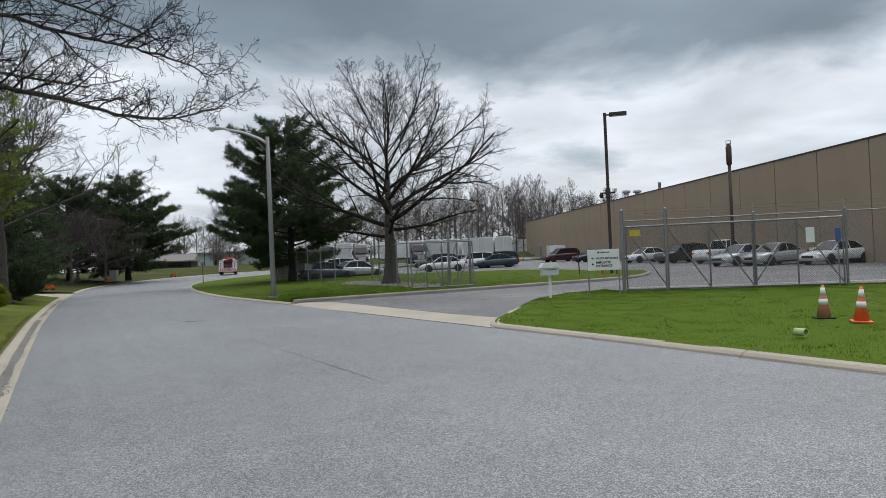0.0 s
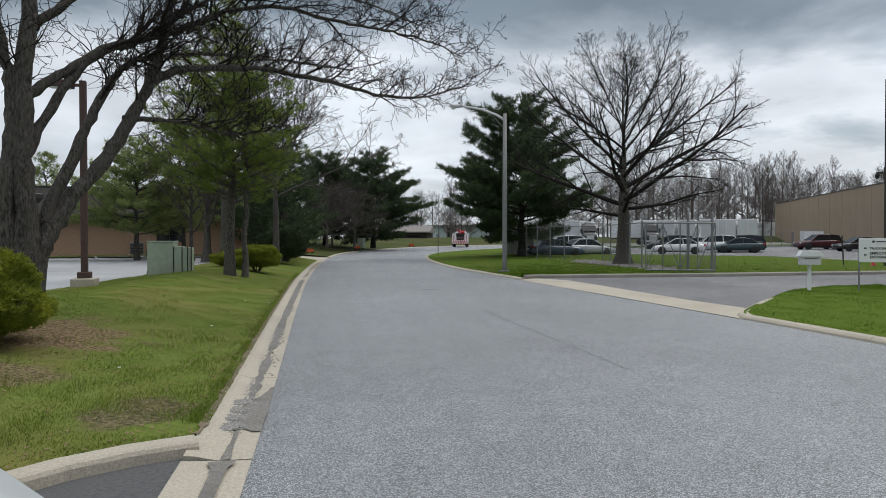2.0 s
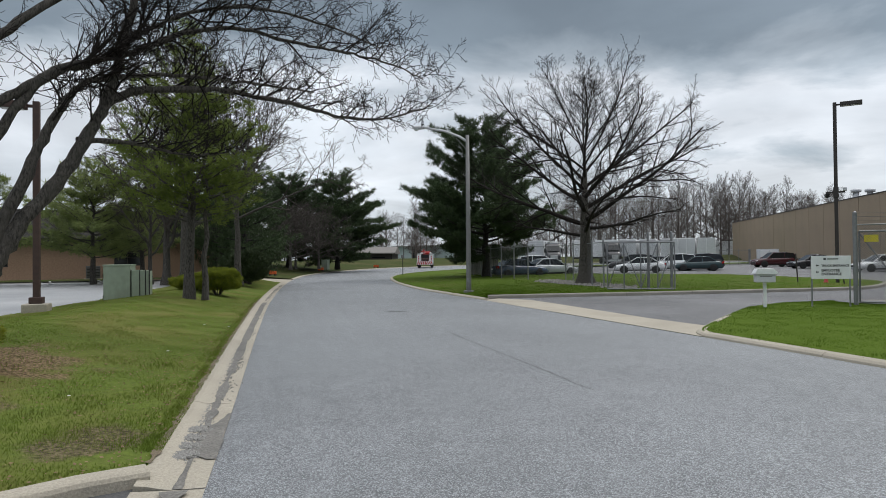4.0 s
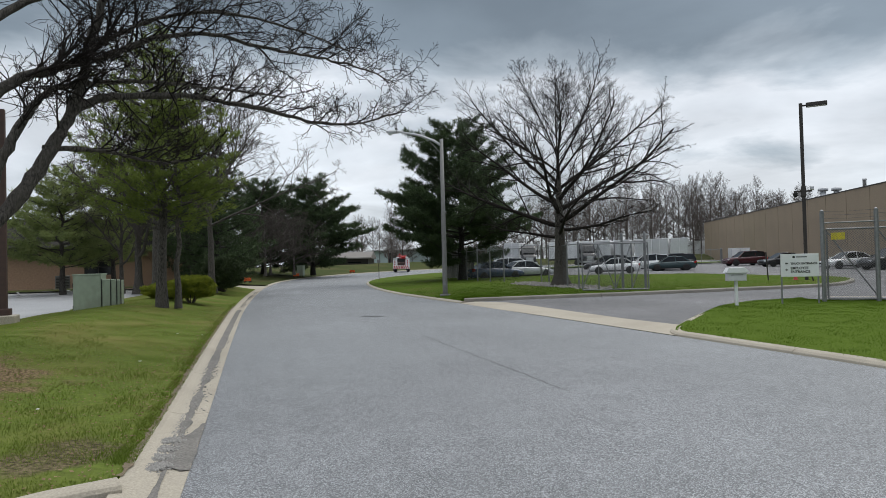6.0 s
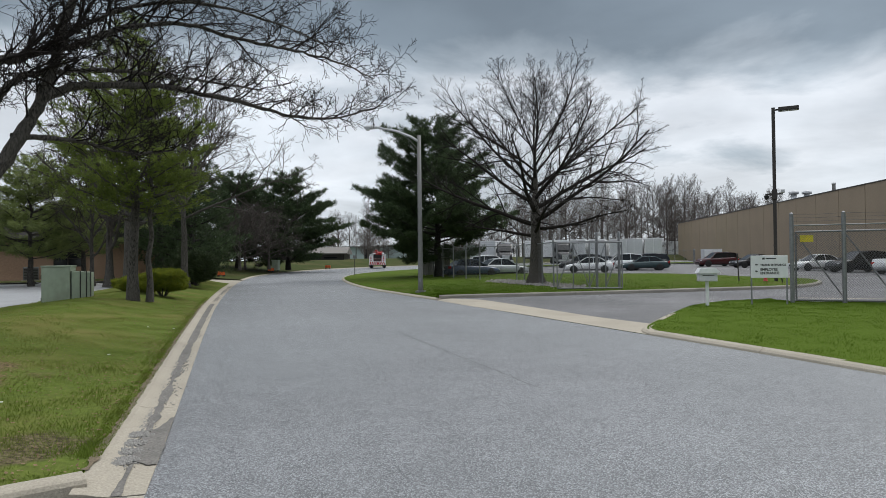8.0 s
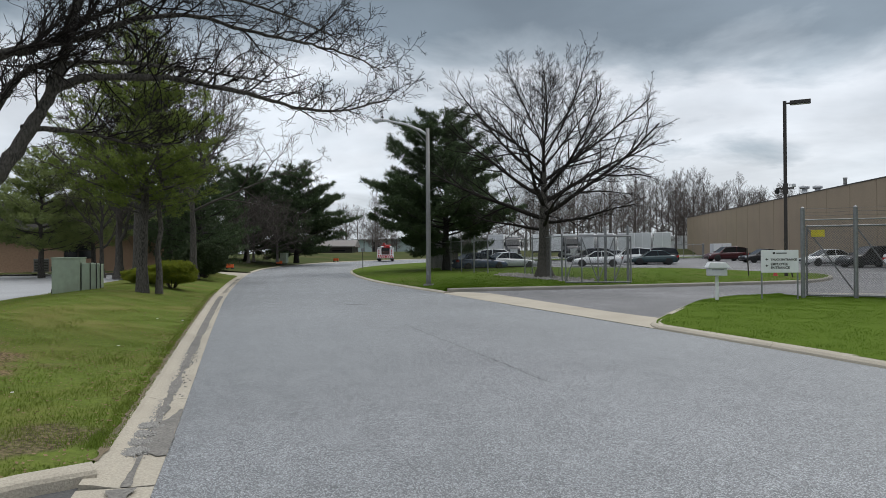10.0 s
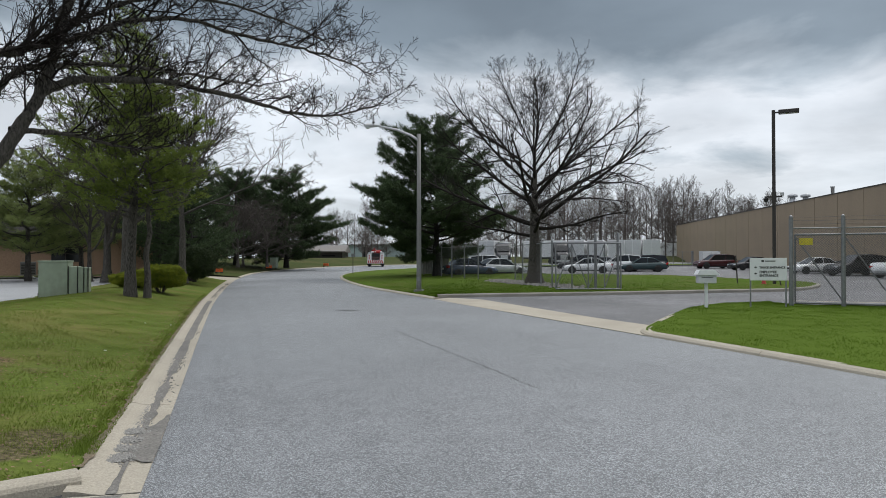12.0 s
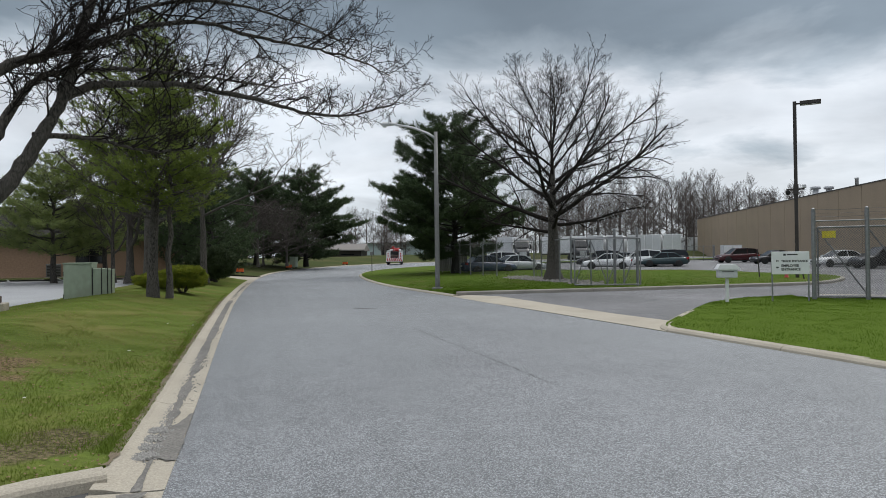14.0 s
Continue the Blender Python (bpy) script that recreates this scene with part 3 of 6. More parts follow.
def pine(label, seed, at, height, radius, trunk_r, bare, needles, density=1.0, lift=0.15, tuft=0.30, name="pine_tree", taper=0.75, gap=1.0):
    """Whorled boughs with side shoots that carry tufts of needles."""
    rng = random.Random(seed)
    top = thing(name, label, "tree", pose(*at))
    wood, green = MB(), MB()
    n = 10
    pts = [Vector((rng.gauss(0, 0.02) * i, rng.gauss(0, 0.02) * i, -0.1 + height * i / n)) for i in range(n + 1)]
    wood.tube(pts, [trunk_r * (1.25 if i == 0 else 1) * (1 - 0.93 * i / n) for i in range(n + 1)], 10, caps=False)
    centres, axes = [], []
    z = bare
    while z < height * 0.985:
        g = (z - bare) / (height - bare)
        count = 4 if g > 0.85 else 5
        az0 = rng.uniform(0, 6.28)
        for k in range(count):
            az = az0 + 6.283 * k / count + rng.uniform(-0.4, 0.4)
            shape = (1 - g) ** taper * (0.72 + 0.28 * math.sin(min(1, g * 5) * 1.57))
            ln = radius * max(0.1, shape) * rng.choice((0.5, 0.75, 0.95, 1.0, 1.2)) * rng.uniform(0.8, 1.15)
            d = Vector((math.cos(az), math.sin(az), lift + 0.45 * g + rng.uniform(-0.12, 0.12))).normalized()
            q = Vector((0, 0, z + rng.uniform(-0.2, 0.2)))
            bp, segs = [q.copy()], 5
            for i in range(segs):
                d = bend(d, rng, 0.07)
                d = (d + Vector((0, 0, 0.05))).normalized()
                q = q + d * ln / segs
                bp.append(q.copy())
            wood.tube(bp, [0.012 + 0.011 * ln * (1 - i / segs) for i in range(segs + 1)], 4, caps=False)
            shoots = max(3, int(ln * 3.2 * density))
            for j in range(shoots):
                f = 0.22 + 0.78 * (j + rng.random()) / shoots
                s = min(segs - 1e-3, f * segs)
                b = bp[int(s)].lerp(bp[int(s) + 1], s - int(s))
                ax = (bp[int(s) + 1] - bp[int(s)]).normalized()
                sd = Vector((-ax.y, ax.x, 0)) * rng.choice((-1, 1)) + Vector((0, 0, rng.uniform(-0.15, 0.35)))
                sd = (sd.normalized() * rng.uniform(0.5, 1.0) + ax * 0.7).normalized()
                sl = ln * 0.36 * (1.15 - f * 0.75) * rng.uniform(0.5, 1.1) + 0.15
                m = max(2, int(sl * 4.2 * density))
                wood.tube([b, b + sd * sl], [0.008, 0.004], 3, caps=False)
                for i in range(m):
                    c = b + sd * sl * (0.25 + 0.75 * (i + rng.random()) / m) + Vector((rng.gauss(0, 0.09), rng.gauss(0, 0.09), rng.gauss(0, 0.06)))
                    centres.append(tuple(c))
                    axes.append(tuple(sd * 0.6 + Vector((0, 0, 0.35))))
        z += (height * 0.030 * rng.uniform(0.8, 1.4) + 0.12) * gap
    tufts(green, rng, centres, axes, 13, tuft, tuft * 0.16)
    part("trunk", wood, BARK_DARK if needles is NEEDLE_DARK else BARK, top, smooth=True)
    part("crown", green, needles, top, "drooping tufts of green needles")
    return top


OAK = [(9, 0.05, 0.16, 13, 34, 0.36, 0.18), (6, 0.09, 0.16, 8, 38, 0.46, 0.18), (4, 0.13, 0.14, 6, 40, 0.5, 0.2), (3, 0.18, 0.12, 0, 40, 0.5, 0.2)]
THIN[0] = 0.0046
CROWN[:] = [7.2, 7.5, 4.75]
bare_tree("large leafless oak with a stout trunk on the lawn", 4, (-2.36, 36.3, 0.12), 9.6, 0.40, 6.5, 0.27, 27, OAK, (BARK, TWIG))
CROWN.clear()
pine("tall dark green white pine with wide low boughs", 11, (-10.9, 52.0, 0.15), 12.3, 6.9, 0.30, 1.5, NEEDLE_DARK, 1.6, 0.06, 0.31, taper=0.5)

# ---------------------------------------------------------------- more materials
STEEL = material("galvanised_steel", (0.27, 0.275, 0.285), (0.19, 0.195, 0.20), 12, rough=0.5, metal=0.6)
STEEL_DULL = material("weathered_steel_wire", (0.13, 0.132, 0.135), (0.09, 0.09, 0.092), 9, rough=0.6, metal=0.3)
BRONZE = material("dark_bronze_paint", (0.035, 0.028, 0.024), (0.022, 0.018, 0.016), 6, rough=0.5)
RUST_POLE = material("rust_brown_paint", (0.065, 0.034, 0.026), (0.042, 0.024, 0.02), 8, rough=0.7)
WOODGREY = material("grey_lamp_pole", (0.21, 0.21, 0.205), (0.16, 0.16, 0.155), 10, rough=0.6, metal=0.3)
WHITE = material("white_paint", (0.74, 0.75, 0.76), (0.66, 0.67, 0.68), 5, rough=0.45)
GREYPAINT = material("pale_grey_paint", (0.55, 0.56, 0.58), (0.47, 0.48, 0.50), 5, rough=0.5)
GREENBOX = material("pale_green_cabinet_paint", (0.30, 0.355, 0.27), (0.25, 0.30, 0.225), 5, (0.22, 0.25, 0.19), 1.2, rough=0.55)
BLACK = material("black_rubber", (0.018, 0.018, 0.018), (0.012, 0.012, 0.012), 20, rough=0.8)
DARKGLASS = material("tinted_car_glass", (0.012, 0.014, 0.016), (0.01, 0.011, 0.013), 2, rough=0.06)
RED = material("signal_red", (0.45, 0.02, 0.02), (0.36, 0.016, 0.016), 6, rough=0.35)
REDLAMP = material("red_lamp_lens", (0.42, 0.012, 0.012), (0.34, 0.01, 0.01), 6, rough=0.2)
ORANGE = material("cone_orange", (0.75, 0.14, 0.03), (0.62, 0.11, 0.03), 6, rough=0.6)
FADED = material("faded_cone_orange", (0.55, 0.24, 0.14), (0.45, 0.18, 0.10), 6, rough=0.7)
YELLOW = material("yellow_sign", (0.72, 0.60, 0.03), (0.62, 0.52, 0.03), 6, rough=0.5)
INK = material("sign_lettering", (0.03, 0.03, 0.03), (0.022, 0.022, 0.022), 6, rough=0.6)
LENS = material("clear_lamp_lens", (0.62, 0.64, 0.66), (0.5, 0.52, 0.54), 6, rough=0.15)
CHROME = material("bare_alloy", (0.55, 0.56, 0.57), (0.42, 0.43, 0.44), 10, rough=0.3, metal=0.8)
STONE = material("riprap_stone", (0.27, 0.255, 0.24), (0.17, 0.16, 0.15), 6, rough=0.9, bump=0.5, vary=0.2)
PEBBLE = material("loose_gravel", (0.32, 0.31, 0.29), (0.16, 0.155, 0.145), 30, rough=0.9)
BLADE = material("grass_blades", (0.17, 0.235, 0.04), (0.11, 0.155, 0.027), 3, (0.17, 0.16, 0.05), 0.6, rough=1.0, spec=0.05, through_light=0.35)
BLADE_LUSH = material("lush_grass_blades", (0.095, 0.16, 0.018), (0.066, 0.115, 0.013), 3, (0.09, 0.15, 0.018), 0.5, rough=1.0, spec=0.05, through_light=0.35)
LEAF_BUSH = material("yellow_green_yew_leaves", (0.27, 0.29, 0.026), (0.11, 0.15, 0.02), 4, rough=0.7, spec=0.3, through_light=0.35)
LEAF_DARK = material("dark_hedge_leaves", (0.045, 0.07, 0.018), (0.025, 0.04, 0.012), 4, rough=0.7)
DRYLEAF = material("dry_leaves", (0.24, 0.16, 0.09), (0.12, 0.075, 0.045), 20, rough=0.95)
TEAL = material("pale_teal_cladding", (0.50, 0.60, 0.60), (0.44, 0.53, 0.53), 4, rough=0.7)
GLASS_DARK = material("dark_window_glass", (0.02, 0.022, 0.025), (0.014, 0.016, 0.018), 2, rough=0.08)


def bar(mb, a, b, r=0.03, n=8):
    return mb.tube([a, b], [r, r], n)


def lathe(mb, profile, m=None, n=16):
    """A profile of (radius, z) turned round z."""
    base = len(mb.v)
    for r, z in profile:
        for k in range(n):
            v = Vector((r * math.cos(6.28319 * k / n), r * math.sin(6.28319 * k / n), z))
            mb.v.append(tuple(m @ v if m is not None else v))
    for i in range(len(profile) - 1):
        for k in range(n):
            a, b = base + i * n + k, base + i * n + (k + 1) % n
            mb.f.append((a, b, b + n, a + n))
    mb.f.append(tuple(base + n - 1 - k for k in range(n)))
    mb.f.append(tuple(base + (len(profile) - 1) * n + k for k in range(n)))
    return mb


def lettering(text, size, m, parent, mat=None):
    """Raised letters in the built-in font, as a mesh."""
    cu = bpy.data.curves.new("lettering", "FONT")
    cu.body, cu.size, cu.align_x, cu.extrude, cu.offset = text, size, "LEFT", 0.002, 0.0035
    tmp = new("lettering_curve", cu)
    me = bpy.data.meshes.new_from_object(tmp.evaluated_get(bpy.context.evaluated_depsgraph_get()))
    bpy.data.objects.remove(tmp)
    me.materials.clear()
    me.materials.append(mat or INK)
    ob = new("lettering", me)
    ob.parent, ob.matrix_basis = parent, m
    return ob


# ---------------------------------------------------------------- warehouse
def warehouse():
    a, b = Vector((31.6, -8.0)), Vector((17.6, 141.0))
    run = (b - a).length
    d = (b - a).normalized()
    top = thing("warehouse", "long tan precast-panel factory with a flat roof", "building", Matrix.Translation((a.x, a.y, 0)) @ Matrix.Rotation(math.atan2(d.y, d.x), 4, "Z"))
    h = 7.75
    panel = MB().box(0.035, -0.18, 0.0, 4.965, 0.0, h, bevel=0.02).mesh("panel", TAN)
    count = int(run / 5.0)
    for k in range(count):
        ob = new("panel", panel)
        ob.parent, ob.location = top, (k * 5.0, 0, 0)
    L = count * 5.0
    part("core", MB().box(0.1, -40, 0, L - 0.1, -0.15, h - 0.15), INK, top, "dark core behind the open panel joints")
    part("end_wall", MB().box(L - 0.02, -40, 0, L + 0.16, 0.0, h), TAN, top)
    part("coping", MB().box(-0.05, -0.24, h, L + 0.2, 0.05, h + 0.10, bevel=0.015).box(L + 0.0, -40, h, L + 0.22, -0.24, h + 0.10), BRONZE, top, "thin dark metal roof edge")
    part("roof", MB().box(0, -40, h - 0.14, L, -0.25, h - 0.02), ROOF_DARK, top)
    for x, y, s in ((104, -5.2, 1.2), (104, -6.8, 1.2)):
        v = part("roof_vent", lathe(lathe(MB(), [(0.28 * s, 0), (0.28 * s, 1.5 * s)]), [(0.48 * s, 1.5 * s), (0.5 * s, 1.75 * s), (0.1, 1.9 * s)]), GREYPAINT, top, "galvanised roof vent with a cap", True)
        v.location = (x, y, h - 0.1)
    for x in (84,):
        st = part("exhaust_stack", lathe(MB(), [(0.2, 0), (0.2, 2.4), (0.24, 2.4), (0.24, 2.6)]), WHITE, top, smooth=True)
        st.location = (x + 14, -7.5, h - 0.1)
    for x in (66, 52):
        un = part("rooftop_unit", MB().box(-0.9, -0.8, 0, 0.9, 0.8, 0.72, bevel=0.04), WOODGREY, top)
        un.location = (x, -3.5, h - 0.1)


warehouse()


def brick_building():
    a, b = Vector((-31.5, 45.8)), Vector((-52.5, 26.0))
    d = (b - a).normalized()
    L = (b - a).length
    top = thing("brick_building", "low brown brick office building with a dark mansard roof", "building", Matrix.Translation((a.x, a.y, LOT_Z + 0.2)) @ Matrix.Rotation(math.atan2(d.y, d.x), 4, "Z"))
    h = 2.75
    spans = [(0, 4.5), (6.3, 12.8), (14.2, 22.5), (24.2, L)]
    w = MB()
    for s, e in spans:
        w.box(s, -0.3, -0.5, e, 0, h)
    for (s0, e0), (s1, e1) in zip(spans, spans[1:]):
        w.box(e0, -0.3, -0.5, s1, 0, 0.9).box(e0, -0.3, 2.3, s1, 0, h)
    w.box(-0.3, -16, -0.5, 0, 0, h).box(L, -16, -0.5, L + 0.3, 0, h)
    part("wall", w, BRICK, top)
    for (s0, e0), (s1, e1) in zip(spans, spans[1:]):
        win = part("window", MB().box(e0 + 0.05, -0.2, 0.95, s1 - 0.05, -0.17, 2.28), GLASS_DARK, top, "dark office window")
        part("frame", MB().box(e0, -0.22, 0.9, e0 + 0.06, -0.1, 2.3).box(s1 - 0.06, -0.22, 0.9, s1, -0.1, 2.3).box(e0 + 0.06, -0.22, 0.9, s1 - 0.06, -0.1, 0.96).box((e0 + s1) / 2 - 0.03, -0.22, 0.96, (e0 + s1) / 2 + 0.03, -0.1, 2.24).box(e0 + 0.06, -0.22, 2.24, s1 - 0.06, -0.1, 2.3), BRONZE, win)
    roof = MB()
    roof.prism([(0.55, h - 0.15), (0.55, h + 0.1), (-0.6, h + 2.0), (-0.6, h + 2.15), (-16, h + 2.15), (-16, h - 0.15)], -0.6, L + 0.6, Matrix.Rotation(radians(90), 4, "Z") @ Matrix.Diagonal((1, -1, 1, 1)))
    part("roof", roof, ROOF_DARK, top)
    part("fascia", MB().box(-0.6, 0.56, h - 0.15, L + 0.6, 0.6, h + 0.12), BRONZE, top)
    return top


brick_building()


def condenser(at, rz):
    top = thing("air_conditioner", "grey outdoor air conditioning unit by the brick wall", "air conditioner", pose(*at, 0, 0, rz))
    part("case", MB().box(-0.45, -0.4, 0.08, 0.45, 0.4, 0.95, bevel=0.03), WOODGREY, top)
    g = MB()
    for k in range(7):
        g.box(-0.4, -0.425, 0.16 + 0.105 * k, 0.4, -0.405, 0.20 + 0.105 * k)
    part("grille", g, BRONZE, top)
    part("pad", MB().box(-0.55, -0.5, -0.3, 0.55, 0.5, 0.08), CONCRETE, top)


condenser((-36.2, 39.6, LOT_Z + 0.18), 43)
condenser((-35.3, 40.5, LOT_Z + 0.18), 43)
strip("lawn_before_wall", [(-31.0, 45.1), (-52.0, 25.4)], [(-28.6, 42.6), (-49.6, 22.9)], 12, 4, lambda x, y, v: LOT_Z + 0.22 - 0.04 * v, GRASS_FAR, "thin grass strip along the brick wall", "lawn")


def low_building(label, at, rz, size, wall_h, roof_h, wall, roof, doors=3):
    top = thing("low_building", label, "building", pose(*at, 0, 0, rz))
    L, D = size
    part("wall", MB().box(-L / 2, 0, -1, L / 2, D, wall_h), wall, top)
    part("roof", MB().prism([(-0.8, wall_h), (-0.8, wall_h + 0.2), (D / 2, wall_h + roof_h), (D + 0.8, wall_h + 0.2), (D + 0.8, wall_h)], -L / 2 - 0.6, L / 2 + 0.6, Matrix.Rotation(radians(90), 4, "Z") @ Matrix.Diagonal((1, -1, 1, 1))), roof, top)
    for k in range(doors):
        x = -L / 2 + L * (k + 0.5) / doors
        part("window", MB().box(x - 1.1, -0.05, 0.8, x + 1.1, -0.01, wall_h - 0.5), GLASS_DARK, top)


low_building("low dark house with a wide grey roof behind the trees", (-47.0, 111, 1.1), 14, (14, 9), 1.5, 1.3, BRONZE, material("weathered_roof", (0.20, 0.185, 0.17), (0.15, 0.14, 0.13), 4, rough=0.9))
low_building("brown brick building with a dark roof behind the far lawn", (-54.5, 88, 0.9), 104, (44, 10), 3.2, 1.2, BRICK, ROOF_DARK, 8)
low_building("pale teal industrial building far along the road", (-40, 160, 0.9), -6, (34, 12), 3.9, 0.4, TEAL, GREYPAINT, 3)
low_building("white-sided shed with a dark roof beside the brick building", (-35.4, 26.1, 0.35), 51, (6.5, 5), 3.5, 0.45, GREYPAINT, ROOF_DARK, 1)

# ---------------------------------------------------------------- lamps and poles


def street_lamp():
    top = thing("street_lamp", "grey steel street lamp with a curved arm on the lawn", "street lamp", pose(-7.15, 30.2, 0.16))
    h = 7.08
    part("pole", lathe(MB(), [(0.12, -0.2), (0.115, 0.3), (0.105, 3), (0.08, h)], n=14), WOODGREY, top, smooth=True)
    part("base_plate", MB().box(-0.2, -0.2, -0.1, 0.2, 0.2, 0.05, bevel=0.01), WOODGREY, top)
    part("hand_hole", MB().box(-0.05, -0.128, 0.45, 0.05, -0.10, 0.62, bevel=0.005), STEEL, top)
    part("arm", MB().tube([(0, 0, h - 0.3), (-0.35, -0.10, h - 0.06), (-1.0, -0.25, h + 0.20), (-1.8, -0.42, h + 0.36)], [0.06, 0.055, 0.05, 0.045], 8), GREYPAINT, top, smooth=True)
    part("brace", MB().tube([(0, 0, h - 0.7), (-0.5, -0.13, h - 0.12)], [0.02, 0.02], 6), WOODGREY, top)
    head = MB()
    m = Matrix.Translation((-2.1, -0.48, h + 0.38)) @ Matrix.Rotation(radians(14), 4, "Z") @ Matrix.Rotation(radians(-90), 4, "Y")
    lathe(head, [(0.05, -0.42), (0.09, -0.25), (0.13, 0.0), (0.12, 0.2), (0.06, 0.34)], m @ Matrix.Diagonal((0.75, 1, 1, 1)), 12)
    hd = part("lamp_head", head, GREYPAINT, top, "cobra-head lantern", True)
    part("lens", MB().tube([(-2.25, -0.52, h + 0.33), (-2.25, -0.52, h + 0.24)], [0.13, 0.08], 10), LENS, hd)
    part("photocell", MB().tube([(-2.0, -0.46, h + 0.46), (-2.0, -0.46, h + 0.56)], [0.04, 0.035], 8), BLACK, hd)


street_lamp()


def yard_light(label, at, h, paint, turn, head_len=0.75, base=False):
    top = thing("yard_light", label, "light pole", pose(*at, 0, 0, turn))
    w = 0.085
    part("pole", MB().box(-w, -w, -0.2, w, w, h, bevel=0.012), paint, top)
    part("arm", MB().box(w, -0.03, h - 0.17, 0.28, 0.03, h - 0.09), paint, top)
    part("lamp_head", MB().box(0.24, -0.2, h - 0.22, 0.26 + head_len, 0.2, h - 0.02, bevel=0.03), paint, top, "flat shoebox lamp head")
    part("lens", MB().box(0.32, -0.15, h - 0.232, 0.2 + head_len, 0.15, h - 0.222), LENS, top)
    if base:
        part("base_cover", MB().box(-0.17, -0.17, 0.16, 0.17, 0.17, 0.34, bevel=0.02), paint, top)
        part("footing", MB().box(-0.32, -0.32, -0.4, 0.32, 0.32, 0.16, bevel=0.03), CONCRETE, top, "concrete footing")
    return top


yl = yard_light("tall dark bronze yard light with cameras on its pole", (10.0, 38.8, 0.25), 9.15, BRONZE, -16, 0.95)
part("camera_bracket", MB().box(-0.45, -0.05, 4.55, 0.4, 0.05, 4.63).box(-0.12, -0.12, 4.3, 0.12, 0.12, 4.85, bevel=0.02), BRONZE, yl)
part("security_camera", lathe(MB(), [(0.02, 4.3), (0.1, 4.36), (0.12, 4.5), (0.05, 4.56)], Matrix.Translation((-0.38, 0, 0)), 10), BLACK, yl)
part("security_camera", MB().box(0.3, -0.25, 4.64, 0.48, 0.12, 4.80, bevel=0.02), GREYPAINT, yl)
yard_light("rust-brown parking lot light on a concrete footing", (-15.9, 15.3, 0.36), 5.75, RUST_POLE, 215, 0.62, True)
vent = thing("vent_stack", "rust-brown steel stack with a wide capped top by the factory", "stack", pose(22.4, 51.3, 0.25))
part("pipe", lathe(MB(), [(0.12, -0.2), (0.12, 7.35)], n=14), RUST_POLE, vent, smooth=True)
part("silencer", lathe(MB(), [(0.12, 7.3), (0.2, 7.4), (0.21, 8.7), (0.13, 8.8), (0.13, 8.95)], n=16), RUST_POLE, vent, "wide rusty upper section", True)
part("cap", MB().box(-0.19, -0.02, 9.14, 0.19, 0.02, 9.18).box(-0.19, -0.02, 8.8, -0.16, 0.02, 9.14).box(0.16, -0.02, 8.8, 0.19, 0.02, 9.14), RUST_POLE, vent)
part("base_flange", lathe(MB(), [(0.24, -0.1), (0.24, 0.04), (0.12, 0.05)], n=14), RUST_POLE, vent)

# ---------------------------------------------------------------- mailbox, sign, cabinets


def mailbox():
    top = thing("mailbox", "pale grey metal mailbox with a gabled lid on a post", "mailbox", Matrix.Translation((3.75, 22.15, 0.10)) @ Matrix.Rotation(radians(4), 4, "Z") @ Matrix.Diagonal((0.86, 0.86, 0.98, 1)))
    part("post", MB().box(-0.05, -0.05, -0.3, 0.05, 0.05, 0.78, bevel=0.008), WHITE, top)
    part("body", MB().box(-0.31, -0.2, 0.78, 0.31, 0.2, 1.03, bevel=0.015), GREYPAINT, top)
    part("lid", MB().prism([(-0.36, 1.03), (-0.36, 1.05), (-0.27, 1.19), (0.25, 1.19), (0.40, 1.05), (0.40, 1.03)], -0.25, 0.25), WHITE, top, "white gabled lid")
    part("slot", MB().box(-0.2, -0.204, 0.955, 0.2, -0.2005, 0.975), INK, top)


mailbox()


def sign(text=("TRUCK ENTRANCE", "EMPLOYEE", "ENTRANCE")):
    top = thing("entrance_sign", "white entrance sign with black lettering on two posts", "sign", pose(5.64, 22.62, 0.11, 0, 0, 1))
    part("board", MB().box(-0.53, -0.012, 0.83, 0.53, 0.012, 1.52, bevel=0.006), WHITE, top)
    for x in (-0.51, 0.51):
        part("post", MB().box(x - 0.02, 0.014, -0.3, x + 0.02, 0.05, 1.5), STEEL, top)
    face = Matrix.Translation((0, -0.0145, 0)) @ Matrix.Rotation(radians(90), 4, "X")
    for s, y, size in ((text[0], 1.20, 0.085), (text[1], 1.055, 0.105), (text[2], 0.945, 0.105)):
        lettering(s, size, face @ Matrix.Translation((-0.26, y, 0)), top)
    # the firm's mark and its name as plain shapes
    part("company_mark", MB().box(-0.2, -0.0165, 1.395, -0.13, -0.0125, 1.455), INK, top)
    part("company_name", MB().box(-0.10, -0.0165, 1.41, 0.2, -0.0125, 1.44), INK, top)
    for z in (1.235, 1.04):
        part("arrow", MB().prism([(-0.40, z - 0.012), (-0.375, z - 0.045), (-0.375, z - 0.015), (-0.33, z - 0.015), (-0.33, z + 0.015), (-0.375, z + 0.015), (-0.375, z + 0.045), (-0.41, z)], -0.0165, -0.0125), INK, top)


sign()


